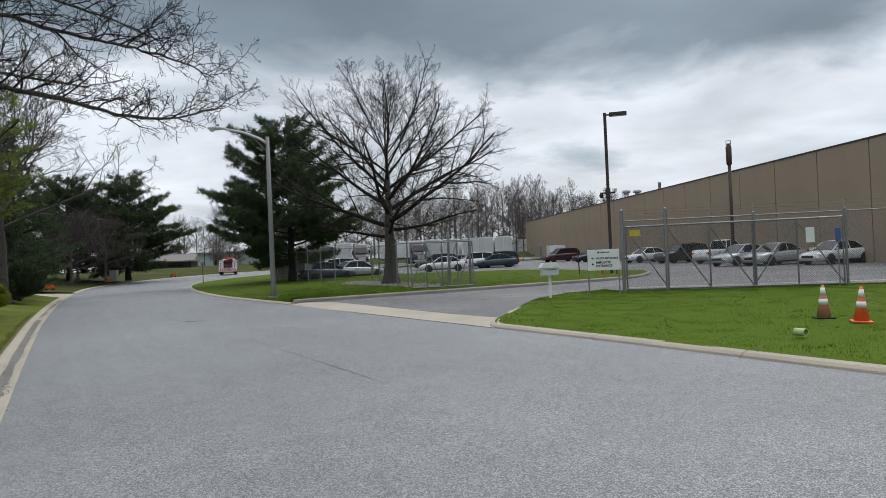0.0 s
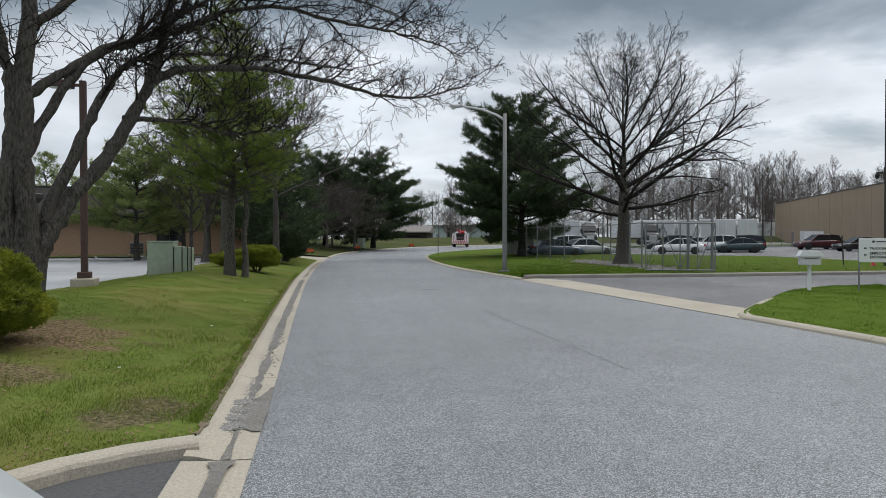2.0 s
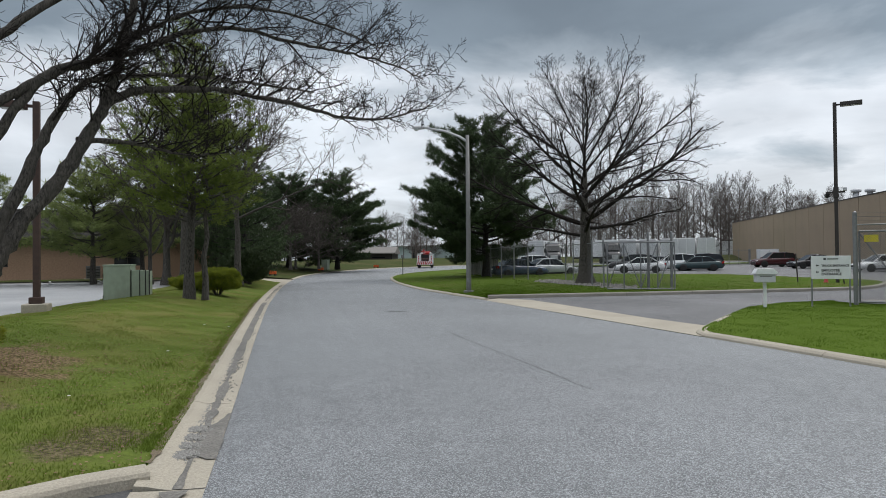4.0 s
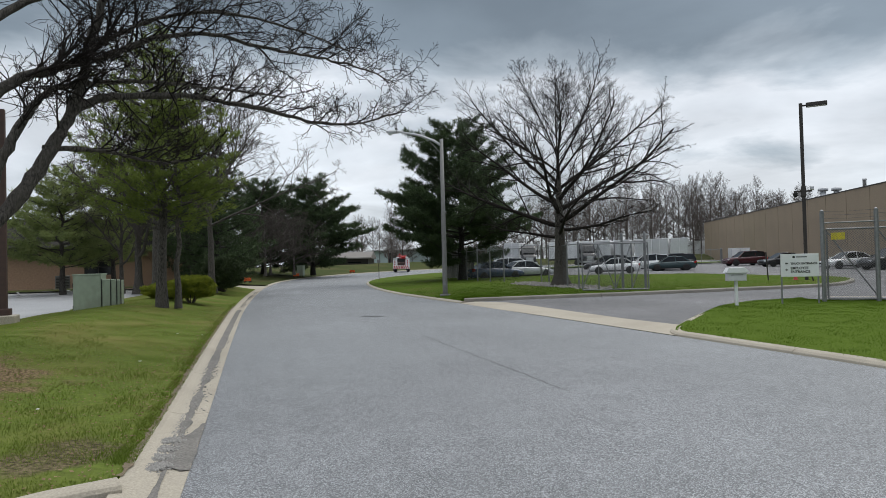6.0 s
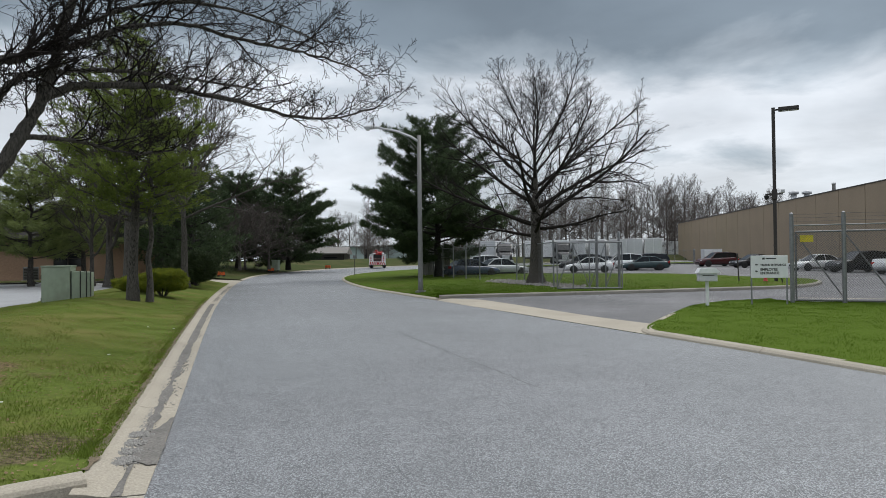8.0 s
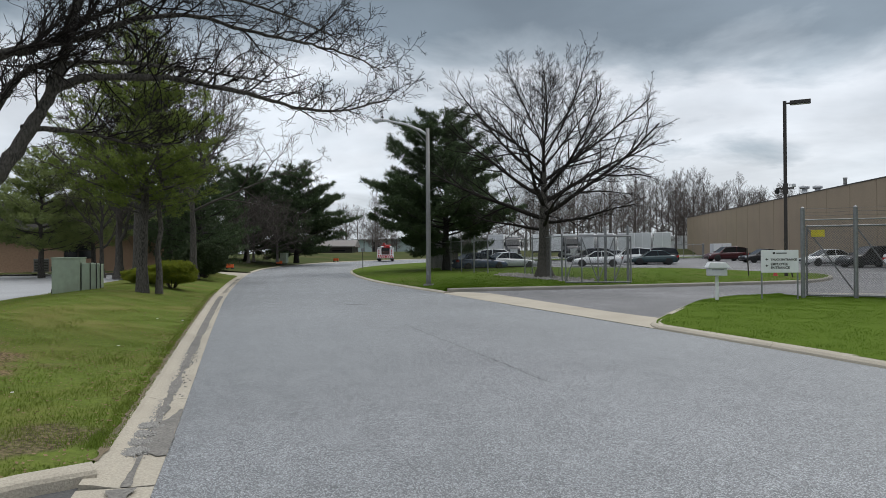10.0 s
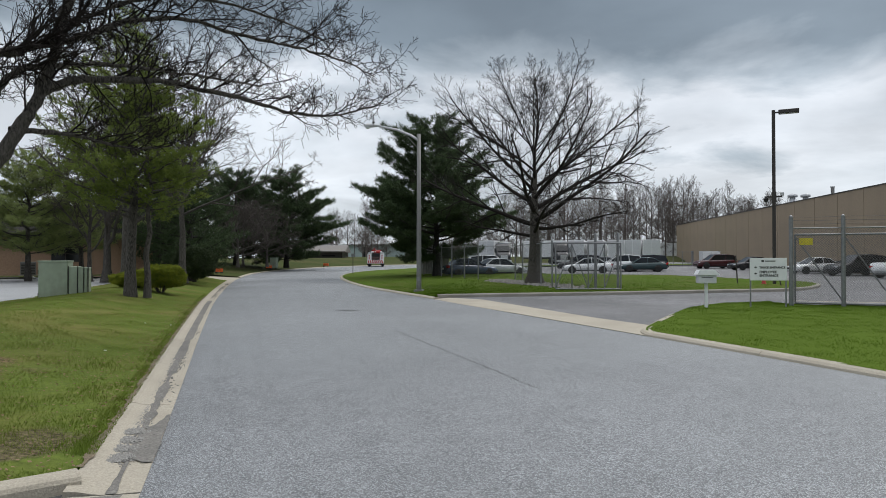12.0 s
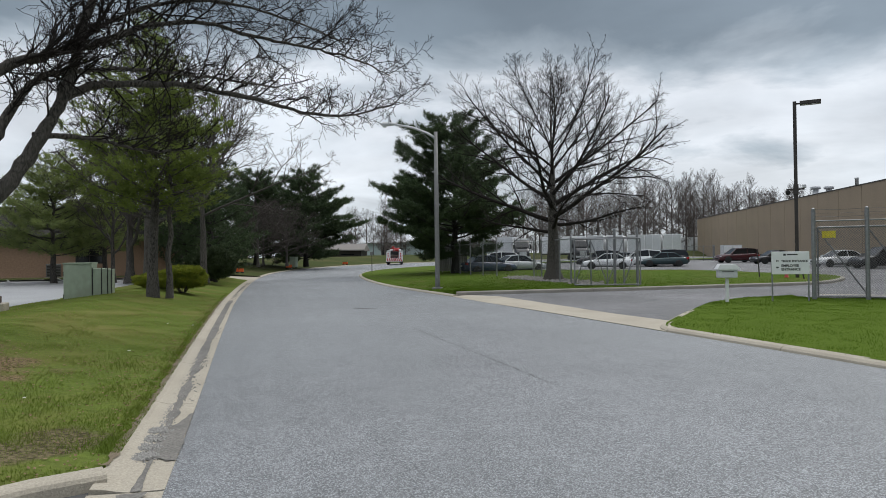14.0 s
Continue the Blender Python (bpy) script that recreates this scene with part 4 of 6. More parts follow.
def utility_cabinet():
    top = thing("utility_cabinet", "pale green metal utility cabinets on the lawn", "utility box", Matrix.Translation((-18.15, 21.0, 0.10)) @ Matrix.Rotation(radians(27), 4, "Z") @ Matrix.Diagonal((0.70, 0.70, 0.99, 1)))
    part("main_case", MB().box(-0.55, -0.55, -0.2, 0.75, 0.6, 1.42, bevel=0.02), GREENBOX, top)
    part("cap", MB().box(-0.58, -0.58, 1.42, 0.78, 0.63, 1.47, bevel=0.01), GREENBOX, top)
    for k, x in enumerate((0.80, 1.22, 1.50)):
        c = part("side_case", MB().box(x, -0.55, -0.2, x + (0.38, 0.24, 0.14)[k], 0.35, 1.26 - 0.02 * k, bevel=0.015), GREENBOX, top)
        part("edge", MB().box(x - 0.025, -0.57, -0.2, x - 0.002, -0.50, 1.27), BLACK, c)
    part("edge", MB().box(1.66, -0.57, -0.2, 1.69, -0.48, 1.24), BLACK, top)
    for z in (0.2, 1.0):
        part("hinge", MB().box(-0.565, -0.57, z, -0.54, -0.552, z + 0.15), BLACK, top)


utility_cabinet()


def green_pedestal(at):
    top = thing("utility_pedestal", "small dark green utility cabinet by the far lawn", "utility box", pose(*at) @ Matrix.Diagonal((0.8, 0.8, 0.85, 1)))
    part("case", MB().box(-0.45, -0.4, -0.3, 0.45, 0.4, 0.95, bevel=0.03), GREENBOX, top)
    part("lid", MB().box(-0.48, -0.43, 0.95, 0.48, 0.43, 1.02, bevel=0.02), GREENBOX, top)


green_pedestal((-33.1, 70.6, 0.82))


def marker_post(label, at, h, paint, plate=None, lean=0):
    top = thing("marker_post", label, "post", pose(*at, 0, lean, 0))
    part("post", MB().box(-0.03, -0.02, -0.2, 0.03, 0.02, h, bevel=0.005), paint, top)
    if plate:
        part("plate", MB().box(-0.16, -0.035, h - 0.3, 0.16, -0.022, h, bevel=0.004), plate, top)


marker_post("thin dark marker post at the lawn tip", (-21.2, 62.4, 0.3), 1.75, BRONZE, STEEL)
marker_post("leaning dark post on the drive lawn", (8.25, 39.2, 0.3), 1.45, BRONZE, lean=-3)
marker_post("leaning dark post behind the gate", (9.9, 37.3, 0.3), 1.9, BRONZE, lean=-11)
marker_post("small white sign on a post by the far side drive", (-30.6, 50.2, 0.5), 1.5, WHITE, WHITE)


def hydrant(at):
    top = thing("fire_hydrant", "small red fire hydrant on the drive lawn", "hydrant", pose(*at))
    part("barrel", lathe(MB(), [(0.13, -0.1), (0.13, 0.05), (0.09, 0.07), (0.09, 0.45), (0.12, 0.47), (0.11, 0.55), (0.04, 0.66)], n=12), RED, top, smooth=True)
    part("outlet", MB().tube([(-0.17, 0, 0.38), (0.17, 0, 0.38)], [0.05, 0.05], 8), RED, top)
    part("outlet_cap", MB().tube([(0, -0.18, 0.36), (0, -0.05, 0.36)], [0.065, 0.065], 8), RED, top)


hydrant((9.5, 38.9, 0.24))


def cone(label, at, paint, tilt=0):
    top = thing("traffic_cone", label, "traffic cone", pose(*at, tilt, 0, random.uniform(0, 90)) @ Matrix.Diagonal((0.9, 0.9, 0.9, 1)), "traffic cones on the lawn")
    part("base", MB().box(-0.19, -0.19, 0, 0.19, 0.19, 0.035, bevel=0.012), BLACK if paint is FADED else paint, top)

    def ring(z0, z1, grow=0.0):
        r = lambda z: 0.15 - 0.125 * z / 0.72 + grow
        return lathe(MB(), [(r(z0), z0), (r(z1), z1)], n=18)
    part("body", ring(0.035, 0.72), paint, top, smooth=True)
    part("collar", ring(0.30, 0.42, 0.004), WHITE, top, "white reflective collar", True)
    part("collar", ring(0.50, 0.66, 0.004), WHITE, top, "white reflective collar", True)


cone("faded orange traffic cone with white collars on the grass", (7.55, 13.1, 0.115), FADED)
cone("bright orange traffic cone with white collars on the grass", (7.72, 12.2, 0.115), ORANGE, 2)
pipe = thing("drain_pipe", "short cut of green and white plastic pipe on the grass", "pipe", pose(5.9, 10.85, 0.165, 90, 0, 25) @ Matrix.Diagonal((0.85, 0.85, 0.8, 1)))
part("shell", lathe(MB(), [(0.062, -0.12), (0.075, -0.12), (0.075, 0.12), (0.062, 0.12), (0.062, -0.12)], n=16), material("pale_green_pipe", (0.42, 0.52, 0.22), (0.3, 0.38, 0.16), 8, rough=0.5), pipe, smooth=False)
for x, y in ((-25.6, 47.3), (-28.0, 55.5), (-30.0, 58.5), (-27.0, 47.0), (-30.2, 70.0), (-30.8, 72.5), (-28.6, 83.0)):
    top = thing("barricade", "small orange roadside channel marker", "barricade", pose(x - 3.2, y, 0.25 + rise(x, y)), "orange roadside markers")
    part("panel", MB().box(-0.35, -0.03, 0.12, 0.35, 0.03, 0.42, bevel=0.01), ORANGE, top)
    part("foot", MB().box(-0.30, -0.16, 0, -0.2, 0.16, 0.12), BLACK, top)
    part("foot", MB().box(0.2, -0.16, 0, 0.30, 0.16, 0.12), BLACK, top)

# ---------------------------------------------------------------- fences


WIRE = [0.0028]


def wires(mb, a, b, z0, z1, pitch=0.075, r=None):
    """Chain link: two families of slanting wires between two posts; z0, z1 may differ at the ends."""
    r = r or WIRE[0]
    a, b = Vector(a).to_2d(), Vector(b).to_2d()
    L, H = (b - a).length, z1 - z0
    d = (b - a) / L
    nrm = Vector((-d.y, d.x))
    k = -int(H / pitch)
    while k * pitch < L:
        for flip in (0, 1):
            s = k * pitch
            u0, w0, u1, w1 = s, 0.0, s + H, H
            if u0 < 0:
                w0, u0 = -u0, 0.0
            if u1 > L:
                w1, u1 = H - (u1 - L), L
            if u1 - u0 > 0.02:
                if flip:
                    u0, u1 = L - u0, L - u1
                o = nrm * (0.003 if flip else -0.003)
                p, q = a + d * u0 + o, a + d * u1 + o
                mb.tube([(p.x, p.y, z0 + w0), (q.x, q.y, z0 + w1)], [r, r], 3, caps=False)
        k += 1


def fence(label, line, h, step, ground, barbed=True, pitch=0.075, tall=(), thick=0.035):
    top = thing("chain_link_fence", label, "fence")
    pts = [Vector(p).to_2d() for p in line]
    posts = []
    for a, b in zip(pts, pts[1:]):
        n = max(1, round((b - a).length / step))
        posts += [a.lerp(b, k / n) for k in range(n)]
    posts.append(pts[-1])
    for i, p in enumerate(posts):
        z = ground(p.x, p.y)
        ex = 0.28 if i in tall else 0.0
        m = MB().tube([(p.x, p.y, z - 0.2), (p.x, p.y, z + h + 0.04 + ex)], [thick * (1.5 if ex else 1)] * 2, 8)
        part("post", m, STEEL, top)
        part("post_cap", lathe(MB(), [(thick * 1.3, z + h + 0.04 + ex), (thick * 1.3, z + h + 0.1 + ex), (0.01, z + h + 0.14 + ex)], Matrix.Translation((p.x, p.y, 0)), 8), STEEL, top)
    net, barb = MB(), MB()
    for a, b in zip(posts, posts[1:]):
        za, zb = ground(a.x, a.y), ground(b.x, b.y)
        part("top_rail", MB().tube([(a.x, a.y, za + h), (b.x, b.y, zb + h)], [0.022] * 2, 6), STEEL, top)
        if pitch:
            wires(net, a, b, za + 0.05, zb + h, pitch)
        if barbed:
            for k in range(3):
                z = 0.14 + 0.11 * k
                barb.tube([(a.x, a.y, za + h + z), ((a.x + b.x) / 2, (a.y + b.y) / 2, (za + zb) / 2 + h + z - 0.02), (b.x, b.y, zb + h + z)], [0.005] * 3, 3)
    if pitch:
        part("mesh", net, STEEL_DULL, top, "diamond wire mesh")
    if barbed:
        part("barbed_wire", barb, STEEL_DULL, top)
        for p in posts:
            z = ground(p.x, p.y)
            part("arm", MB().tube([(p.x, p.y, z + h), (p.x + 0.05, p.y + 0.1, z + h + 0.4)], [0.014] * 2, 5), STEEL, top)
    return top


def gate(label, a, b, z, h, bays, braces, pitch=0.075):
    a, b = Vector(a), Vector(b)
    L = (b - a).length
    ang = math.atan2(b.y - a.y, b.x - a.x)
    top = thing("sliding_gate", label, "gate", Matrix.Translation((a.x, a.y, z)) @ Matrix.Rotation(ang, 4, "Z"))
    part("top_rail", bar(MB(), (0, 0, h), (L, 0, h), 0.032), STEEL, top)
    part("bottom_rail", bar(MB(), (0, 0, 0.08), (L, 0, 0.08), 0.032), STEEL, top)
    for k in range(bays + 1):
        part("upright", bar(MB(), (L * k / bays, 0, 0.08), (L * k / bays, 0, h), 0.028), STEEL, top)
    for k0, up in braces:
        x0, x1 = L * k0 / bays, L * (k0 + 1) / bays
        part("brace", bar(MB(), (x0, 0.03, 0.1 if up else h - 0.05), (x1, 0.03, h - 0.05 if up else 0.1), 0.022), STEEL, top)
    net = MB()
    wires(net, (0, -0.03), (L, -0.03), 0.1, h, pitch)
    part("mesh", net, STEEL_DULL, top, "diamond wire mesh")
    return top


FENCE_Z = lambda x, y: 0.12
g1 = gate("open galvanised chain-link sliding gate beside the lawn", (6.72, 23.75), (13.35, 22.1), 0.12, 2.25, 5, ((0, False), (1, False), (2, False), (3, True), (4, False)))
part("caution_sign", MB().box(0.12, -0.06, 1.92, 0.5, -0.045, 2.14), YELLOW, g1, "yellow caution sign")
part("notice_sign", MB().box(5.72, -0.06, 1.45, 5.98, -0.045, 1.95), WHITE, g1, "white notice")
fence("galvanised chain-link yard fence with heavy gate posts", [(6.55, 23.55), (7.98, 23.3), (13.6, 22.35), (30.5, 18.2)], 2.45, 3.0, FENCE_Z, True, 0.075, (0, 1), 0.045)
ps = thing("notice_board", "small blue notice on the fence", "sign", pose(13.1, 21.95, 1.55, 0, 0, -14))
part("board", MB().box(-0.08, -0.02, 0, 0.08, 0.0, 0.45), material("blue_sign", (0.05, 0.10, 0.28), (0.04, 0.08, 0.22), 4, rough=0.5), ps)
part("stake", MB().box(-0.02, 0.0, -1.5, 0.02, 0.03, 0.5), STEEL, ps)
strip("fence_footing", [(6.7, 24.1), (13.6, 22.5), (31, 18.2)], [(6.75, 24.45), (13.7, 22.85), (31.1, 18.55)], 12, 2, lambda x, y, v: 0.235, CONCRETE, "pale concrete strip under the yard fence", "footing")
LZ = lambda x, y: 0.16 + lot_z(x, y)
WIRE[0] = 0.0016
g2 = gate("open chain-link sliding gate parked beside the drive", (-1.05, 30.15), (1.7, 30.45), 0.22, 2.05, 4, ((0, True), (1, False), (2, True), (3, True)))
fence("chain-link fence along the yard behind the pine", [(1.6, 30.85), (0.65, 30.95), (-1.3, 32.6), (-3.9, 42.0), (-6.4, 43.5), (-8.8, 47.2)], 2.1, 2.6, LZ, True, 0.085, (0, 1), 0.04)
fence("chain-link fence along the far yard edge", [(-8.8, 47.2), (-12.6, 55.0), (-14.5, 68)], 2.1, 3.0, LZ, True, 0.1)


def slat_fence():
    top = thing("slatted_fence", "grey vertical-slat enclosure fence behind the pine", "fence", pose(-12.9, 54.6, 0.3, 0, 0, -12))
    sl = MB().box(0, -0.015, 0, 0.13, 0.015, 2.0).mesh("slat", material("grey_slats", (0.30, 0.29, 0.28), (0.22, 0.215, 0.21), 5, rough=0.8, vary=0.15))
    for k in range(17):
        ob = new("slat", sl)
        ob.parent, ob.location = top, (k * 0.155, 0, 0.05)
    part("rail", MB().box(0, 0.018, 0.4, 2.65, 0.06, 0.5), STEEL, top)
    part("rail", MB().box(0, 0.018, 1.6, 2.65, 0.06, 1.7), STEEL, top)
    for k in range(2):
        part("post", MB().box(2.4 * k, 0.062, -0.3, 2.4 * k + 0.08, 0.14, 2.25), STEEL, top)


slat_fence()



def yard_cabinet():
    top = thing("electrical_cabinet", "pale grey electrical cabinet by the factory wall", "cabinet", pose(17.0, 97.0, lot_z(17, 97), 0, 0, 6))
    part("case", MB().box(-1.2, -0.7, 0, 1.2, 0.7, 2.1, bevel=0.04), GREYPAINT, top)
    part("plinth", MB().box(-1.3, -0.8, -0.3, 1.3, 0.8, 0.0), CONCRETE, top)
    for x in (-1.1, 0.04):
        d = part("door", MB().box(x, -0.73, 0.1, x + 1.06, -0.704, 2.0, bevel=0.01), WHITE, top)
        part("handle", MB().box(x + 0.9, -0.77, 0.95, x + 0.95, -0.732, 1.15), BLACK, d)


yard_cabinet()
fence("short chain-link enclosure by the factory wall", [(11.6, 101), (15.2, 100.2), (16.0, 104)], 2.0, 1.3, lambda x, y: lot_z(x, y), False, 0.12)

# ---------------------------------------------------------------- vehicles
PAINT = {}


def paint(name, c):
    if name not in PAINT:
        PAINT[name] = material(name + "_car_paint", c, tuple(v * 0.9 for v in c), 2, rough=0.25, spec=0.6)
    return PAINT[name]


def loft(mb, rings):
    base, n = len(mb.v), len(rings[0])
    for r in rings:
        mb.v.extend(r)
    for i in range(len(rings) - 1):
        for k in range(n):
            a, b = base + i * n + k, base + i * n + (k + 1) % n
            mb.f.append((a, b, b + n, a + n))
    mb.f.append(tuple(reversed(range(base, base + n))))
    mb.f.append(tuple(range(base + (len(rings) - 1) * n, base + len(rings) * n)))
    return mb


def body_ring(x, z0, z1, hw):
    zs = z0 + (z1 - z0)
    return [(x, -hw * 0.86, z0), (x, -hw * 0.97, z0 + 0.1), (x, -hw, z0 + (zs - z0) * 0.5), (x, -hw * 0.97, zs - 0.09), (x, -hw * 0.86, zs - 0.01), (x, -hw * 0.4, zs + 0.02),
            (x, hw * 0.4, zs + 0.02), (x, hw * 0.86, zs - 0.01), (x, hw * 0.97, zs - 0.09), (x, hw, z0 + (zs - z0) * 0.5), (x, hw * 0.97, z0 + 0.1), (x, hw * 0.86, z0)]


# side profiles: stations (x as part of length from the rear, hood or belt height), greenhouse (x, z, half width)
KINDS = {
    "sedan": dict(L=4.75, W=1.80, r=0.325, wb=(0.20, 0.80), belt=[(0.0, 0.55), (0.02, 0.86), (0.10, 0.96), (0.25, 0.95), (0.50, 0.92), (0.72, 0.88), (0.90, 0.76), (0.975, 0.66), (1.0, 0.50)],
                  cab=[(0.12, 0.95, 0.70), (0.27, 1.38, 0.57), (0.42, 1.45, 0.58), (0.56, 1.41, 0.58), (0.74, 0.89, 0.72)], roof=(1, 3)),
    "suv": dict(L=4.85, W=1.88, r=0.37, wb=(0.20, 0.80), belt=[(0.0, 0.55), (0.015, 0.98), (0.10, 1.08), (0.3, 1.06), (0.52, 1.04), (0.72, 1.02), (0.90, 0.93), (0.98, 0.78), (1.0, 0.55)],
                cab=[(0.015, 1.05, 0.76), (0.07, 1.60, 0.64), (0.30, 1.72, 0.65), (0.56, 1.66, 0.65), (0.73, 1.02, 0.77)], roof=(1, 3)),
    "pickup": dict(L=5.7, W=1.95, r=0.40, wb=(0.20, 0.80), belt=[(0.0, 0.60), (0.01, 1.12), (0.1, 1.13), (0.3, 1.12), (0.40, 1.14), (0.55, 1.12), (0.74, 1.10), (0.92, 1.03), (0.985, 0.88), (1.0, 0.55)],
                   cab=[(0.385, 1.10, 0.80), (0.41, 1.78, 0.68), (0.50, 1.86, 0.69), (0.62, 1.80, 0.69), (0.76, 1.09, 0.80)], roof=(1, 3)),
}
WHEELS = {}


def wheel(parent, x, y, r, w=0.22):
    if r not in WHEELS:
        rot = Matrix.Rotation(radians(90), 4, "X")
        ty = lathe(MB(), [(r * 0.6, -w / 2), (r * 0.92, -w / 2), (r, -w * 0.32), (r, w * 0.32), (r * 0.92, w / 2), (r * 0.6, w / 2)], rot, 20).mesh("tyre", BLACK, True)
        rim = lathe(MB(), [(r * 0.62, -w * 0.42), (r * 0.62, w * 0.42)], rot, 18)
        for k in range(5):
            rim.box(-0.035, -w * 0.47, 0, 0.035, w * 0.47, r * 0.6, Matrix.Rotation(k * 1.2566, 4, "Y"))
        WHEELS[r] = (ty, rim.mesh("rim", CHROME))
    t = new("tyre", WHEELS[r][0])
    t.parent, t.location = parent, (x, y, r)
    m = new("rim", WHEELS[r][1])
    m.parent = t


def car(kind, label, col, at, rz, group="parked cars in the factory yard"):
    k = KINDS[kind]
    L, W, r = k["L"], k["W"], k["r"]
    top = thing({"sedan": "car", "suv": "suv", "pickup": "pickup_truck"}[kind], label, "car" if kind != "pickup" else "pickup", pose(*at, 0, 0, rz), group)
    X = lambda f: (f - 0.5) * L
    rings = []
    for f, z in k["belt"]:
        e = min(f, 1 - f)
        hw = W / 2 * (0.80 + 0.20 * min(1, e / 0.10) ** 0.5)
        rings.append(body_ring(X(f), 0.24 + (0.12 if e < 0.02 else 0), z, hw))
    part("body", loft(MB(), rings), col, top, smooth=True)
    cab = k["cab"]
    gr = [[(X(f), -w * 1.0, z - 0.02), (X(f), -w * 0.8, z + 0.02), (X(f), w * 0.8, z + 0.02), (X(f), w * 1.0, z - 0.02), (X(f), w * 1.18 if z > 1.2 else w, 0.86 if kind == "sedan" else 0.98), (X(f), -(w * 1.18 if z > 1.2 else w), 0.86 if kind == "sedan" else 0.98)] for f, z, w in cab]
    part("glazing", loft(MB(), gr), DARKGLASS, top, "dark tinted glass", False)
    a, b = k["roof"]
    rr = [[(X(f), -w * 1.02, z - 0.03), (X(f), -w * 0.8, z + 0.035), (X(f), w * 0.8, z + 0.035), (X(f), w * 1.02, z - 0.03)] for f, z, w in cab[a:b + 1]]
    part("roof", loft(MB(), rr), col, top, smooth=True)
    for s in (-1, 1):
        for (f0, z0, w0), (f1, z1, w1) in ((cab[0], cab[1]), (cab[-1], cab[-2])):
            part("pillar", MB().tube([(X(f0), s * w0 * 1.05, z0 - 0.03), (X(f1), s * w1 * 1.01, z1 - 0.01)], [0.045, 0.035], 5), col, top)
        mid = cab[2]
        part("pillar", MB().tube([(X(mid[0]), s * mid[2] * 1.0, mid[1] - 0.03), (X(mid[0]) - 0.05, s * mid[2] * 1.19, 0.9)], [0.03, 0.04], 5), col, top)
        part("mirror", MB().box(X(cab[-1][0]) - 0.28, s * W * 0.47, cab[-1][1] + 0.02, X(cab[-1][0]) - 0.12, s * W * 0.56, cab[-1][1] + 0.16, bevel=0.02), col, top)
        part("headlight", MB().box(X(0.93), s * W * 0.27, 0.54 + (0.12 if kind != "sedan" else 0), X(0.982), s * W * 0.44, 0.66 + (0.12 if kind != "sedan" else 0), bevel=0.02), LENS, top)
        part("tail_light", MB().box(X(0.004), s * W * 0.30, 0.72, X(0.035), s * W * 0.455, 0.90, bevel=0.015), REDLAMP, top)
        part("door_handle", MB().box(X(0.36), s * W * 0.488, 0.80, X(0.40), s * W * 0.505, 0.83), col, top)
        part("sill", MB().box(X(0.28), s * W * 0.43, 0.2, X(0.72), s * W * 0.48, 0.30), BLACK, top)
        for f in k["wb"]:
            arch = lathe(MB(), [(r * 1.14, -0.02), (r * 1.14, 0.012)], Matrix.Translation((X(f), s * W * 0.488, r)) @ Matrix.Rotation(radians(90), 4, "X"), 18)
            part("wheel_arch", arch, BLACK, top)
            wheel(top, X(f), s * (W / 2 - 0.09), r)
    part("grille", MB().box(X(0.975), -W * 0.24, 0.42, X(1.0) + 0.012, W * 0.24, 0.58, bevel=0.01), BLACK, top)
    part("bumper", MB().box(X(0.0) - 0.03, -W * 0.40, 0.36, X(0.03), W * 0.40, 0.56, bevel=0.03), CHROME if kind == "pickup" else col, top)
    part("licence_plate", MB().box(X(0.0) - 0.045, -0.15, 0.58, X(0.0) - 0.02, 0.15, 0.72), WHITE, top)
    if kind == "pickup":
        part("bed_floor", MB().box(X(0.03), -W * 0.40, 1.145, X(0.37), W * 0.40, 1.16), BLACK, top, "dark open load bed")
    return top


WHITE_CAR, SILVER, DARK, MAROON, BLUE, TEALC = (paint(n, c) for n, c in (("white", (0.72, 0.73, 0.74)), ("silver", (0.42, 0.44, 0.46)), ("black", (0.015, 0.015, 0.018)), ("maroon", (0.055, 0.009, 0.012)), ("dark_blue", (0.06, 0.085, 0.135)), ("dark_teal", (0.025, 0.05, 0.055))))
for kind, label, col, x, y, rz in (
        ("sedan", "white sedan parked facing the gate", WHITE_CAR, 25.2, 42.9, 200),
        ("sedan", "silver sedan parked beside the white one", SILVER, 22.7, 45.6, 205),
        ("sedan", "pale grey sedan parked in the row", SILVER, 21.2, 47.3, 205),
        ("pickup", "white crew-cab pickup parked nose to the wall", WHITE_CAR, 23.6, 56.0, 30),
        ("suv", "black suv parked in the factory yard", DARK, 22.2, 61.8, 196),
        ("sedan", "white sedan parked in the factory yard", WHITE_CAR, 20.7, 67.2, 198),
        ("sedan", "black sedan parked near the factory wall", DARK, 18.4, 80.5, 196),
        ("suv", "maroon suv parked near the factory wall", MAROON, 16.0, 88.0, 196),
        ("sedan", "dark blue sedan parked behind the fence", BLUE, -8.9, 55.4, 38),
        ("sedan", "silver sedan parked behind the blue one", SILVER, -6.7, 58.4, 38),
        ("suv", "white suv parked behind the fence", WHITE_CAR, -8.4, 66.0, 18),
        ("sedan", "white sedan parked in the middle of the yard", WHITE_CAR, 0.7, 67.2, 178),
        ("suv", "white suv parked in the middle of the yard", WHITE_CAR, 4.0, 75.0, 184),
        ("sedan", "dark teal sedan parked beside the white suv", TEALC, 6.3, 73.4, 184),
        ("suv", "dark suv parked behind the teal sedan", DARK, 6.9, 78.0, 184),
        ("suv", "dark grey suv parked behind the white sedan", DARK, 0.0, 76.0, 178),
        ("sedan", "silver sedan parked far in the yard", SILVER, 2.6, 83.0, 182)):
    car(kind, label, col, (x, y, lot_z(x, y)), rz)
near_car = car("suv", "pale silver car standing in the side drive", paint("pale_silver", (0.55, 0.58, 0.62)), (-3.17, -0.385, 0.01), 67, "cars in the side drive")


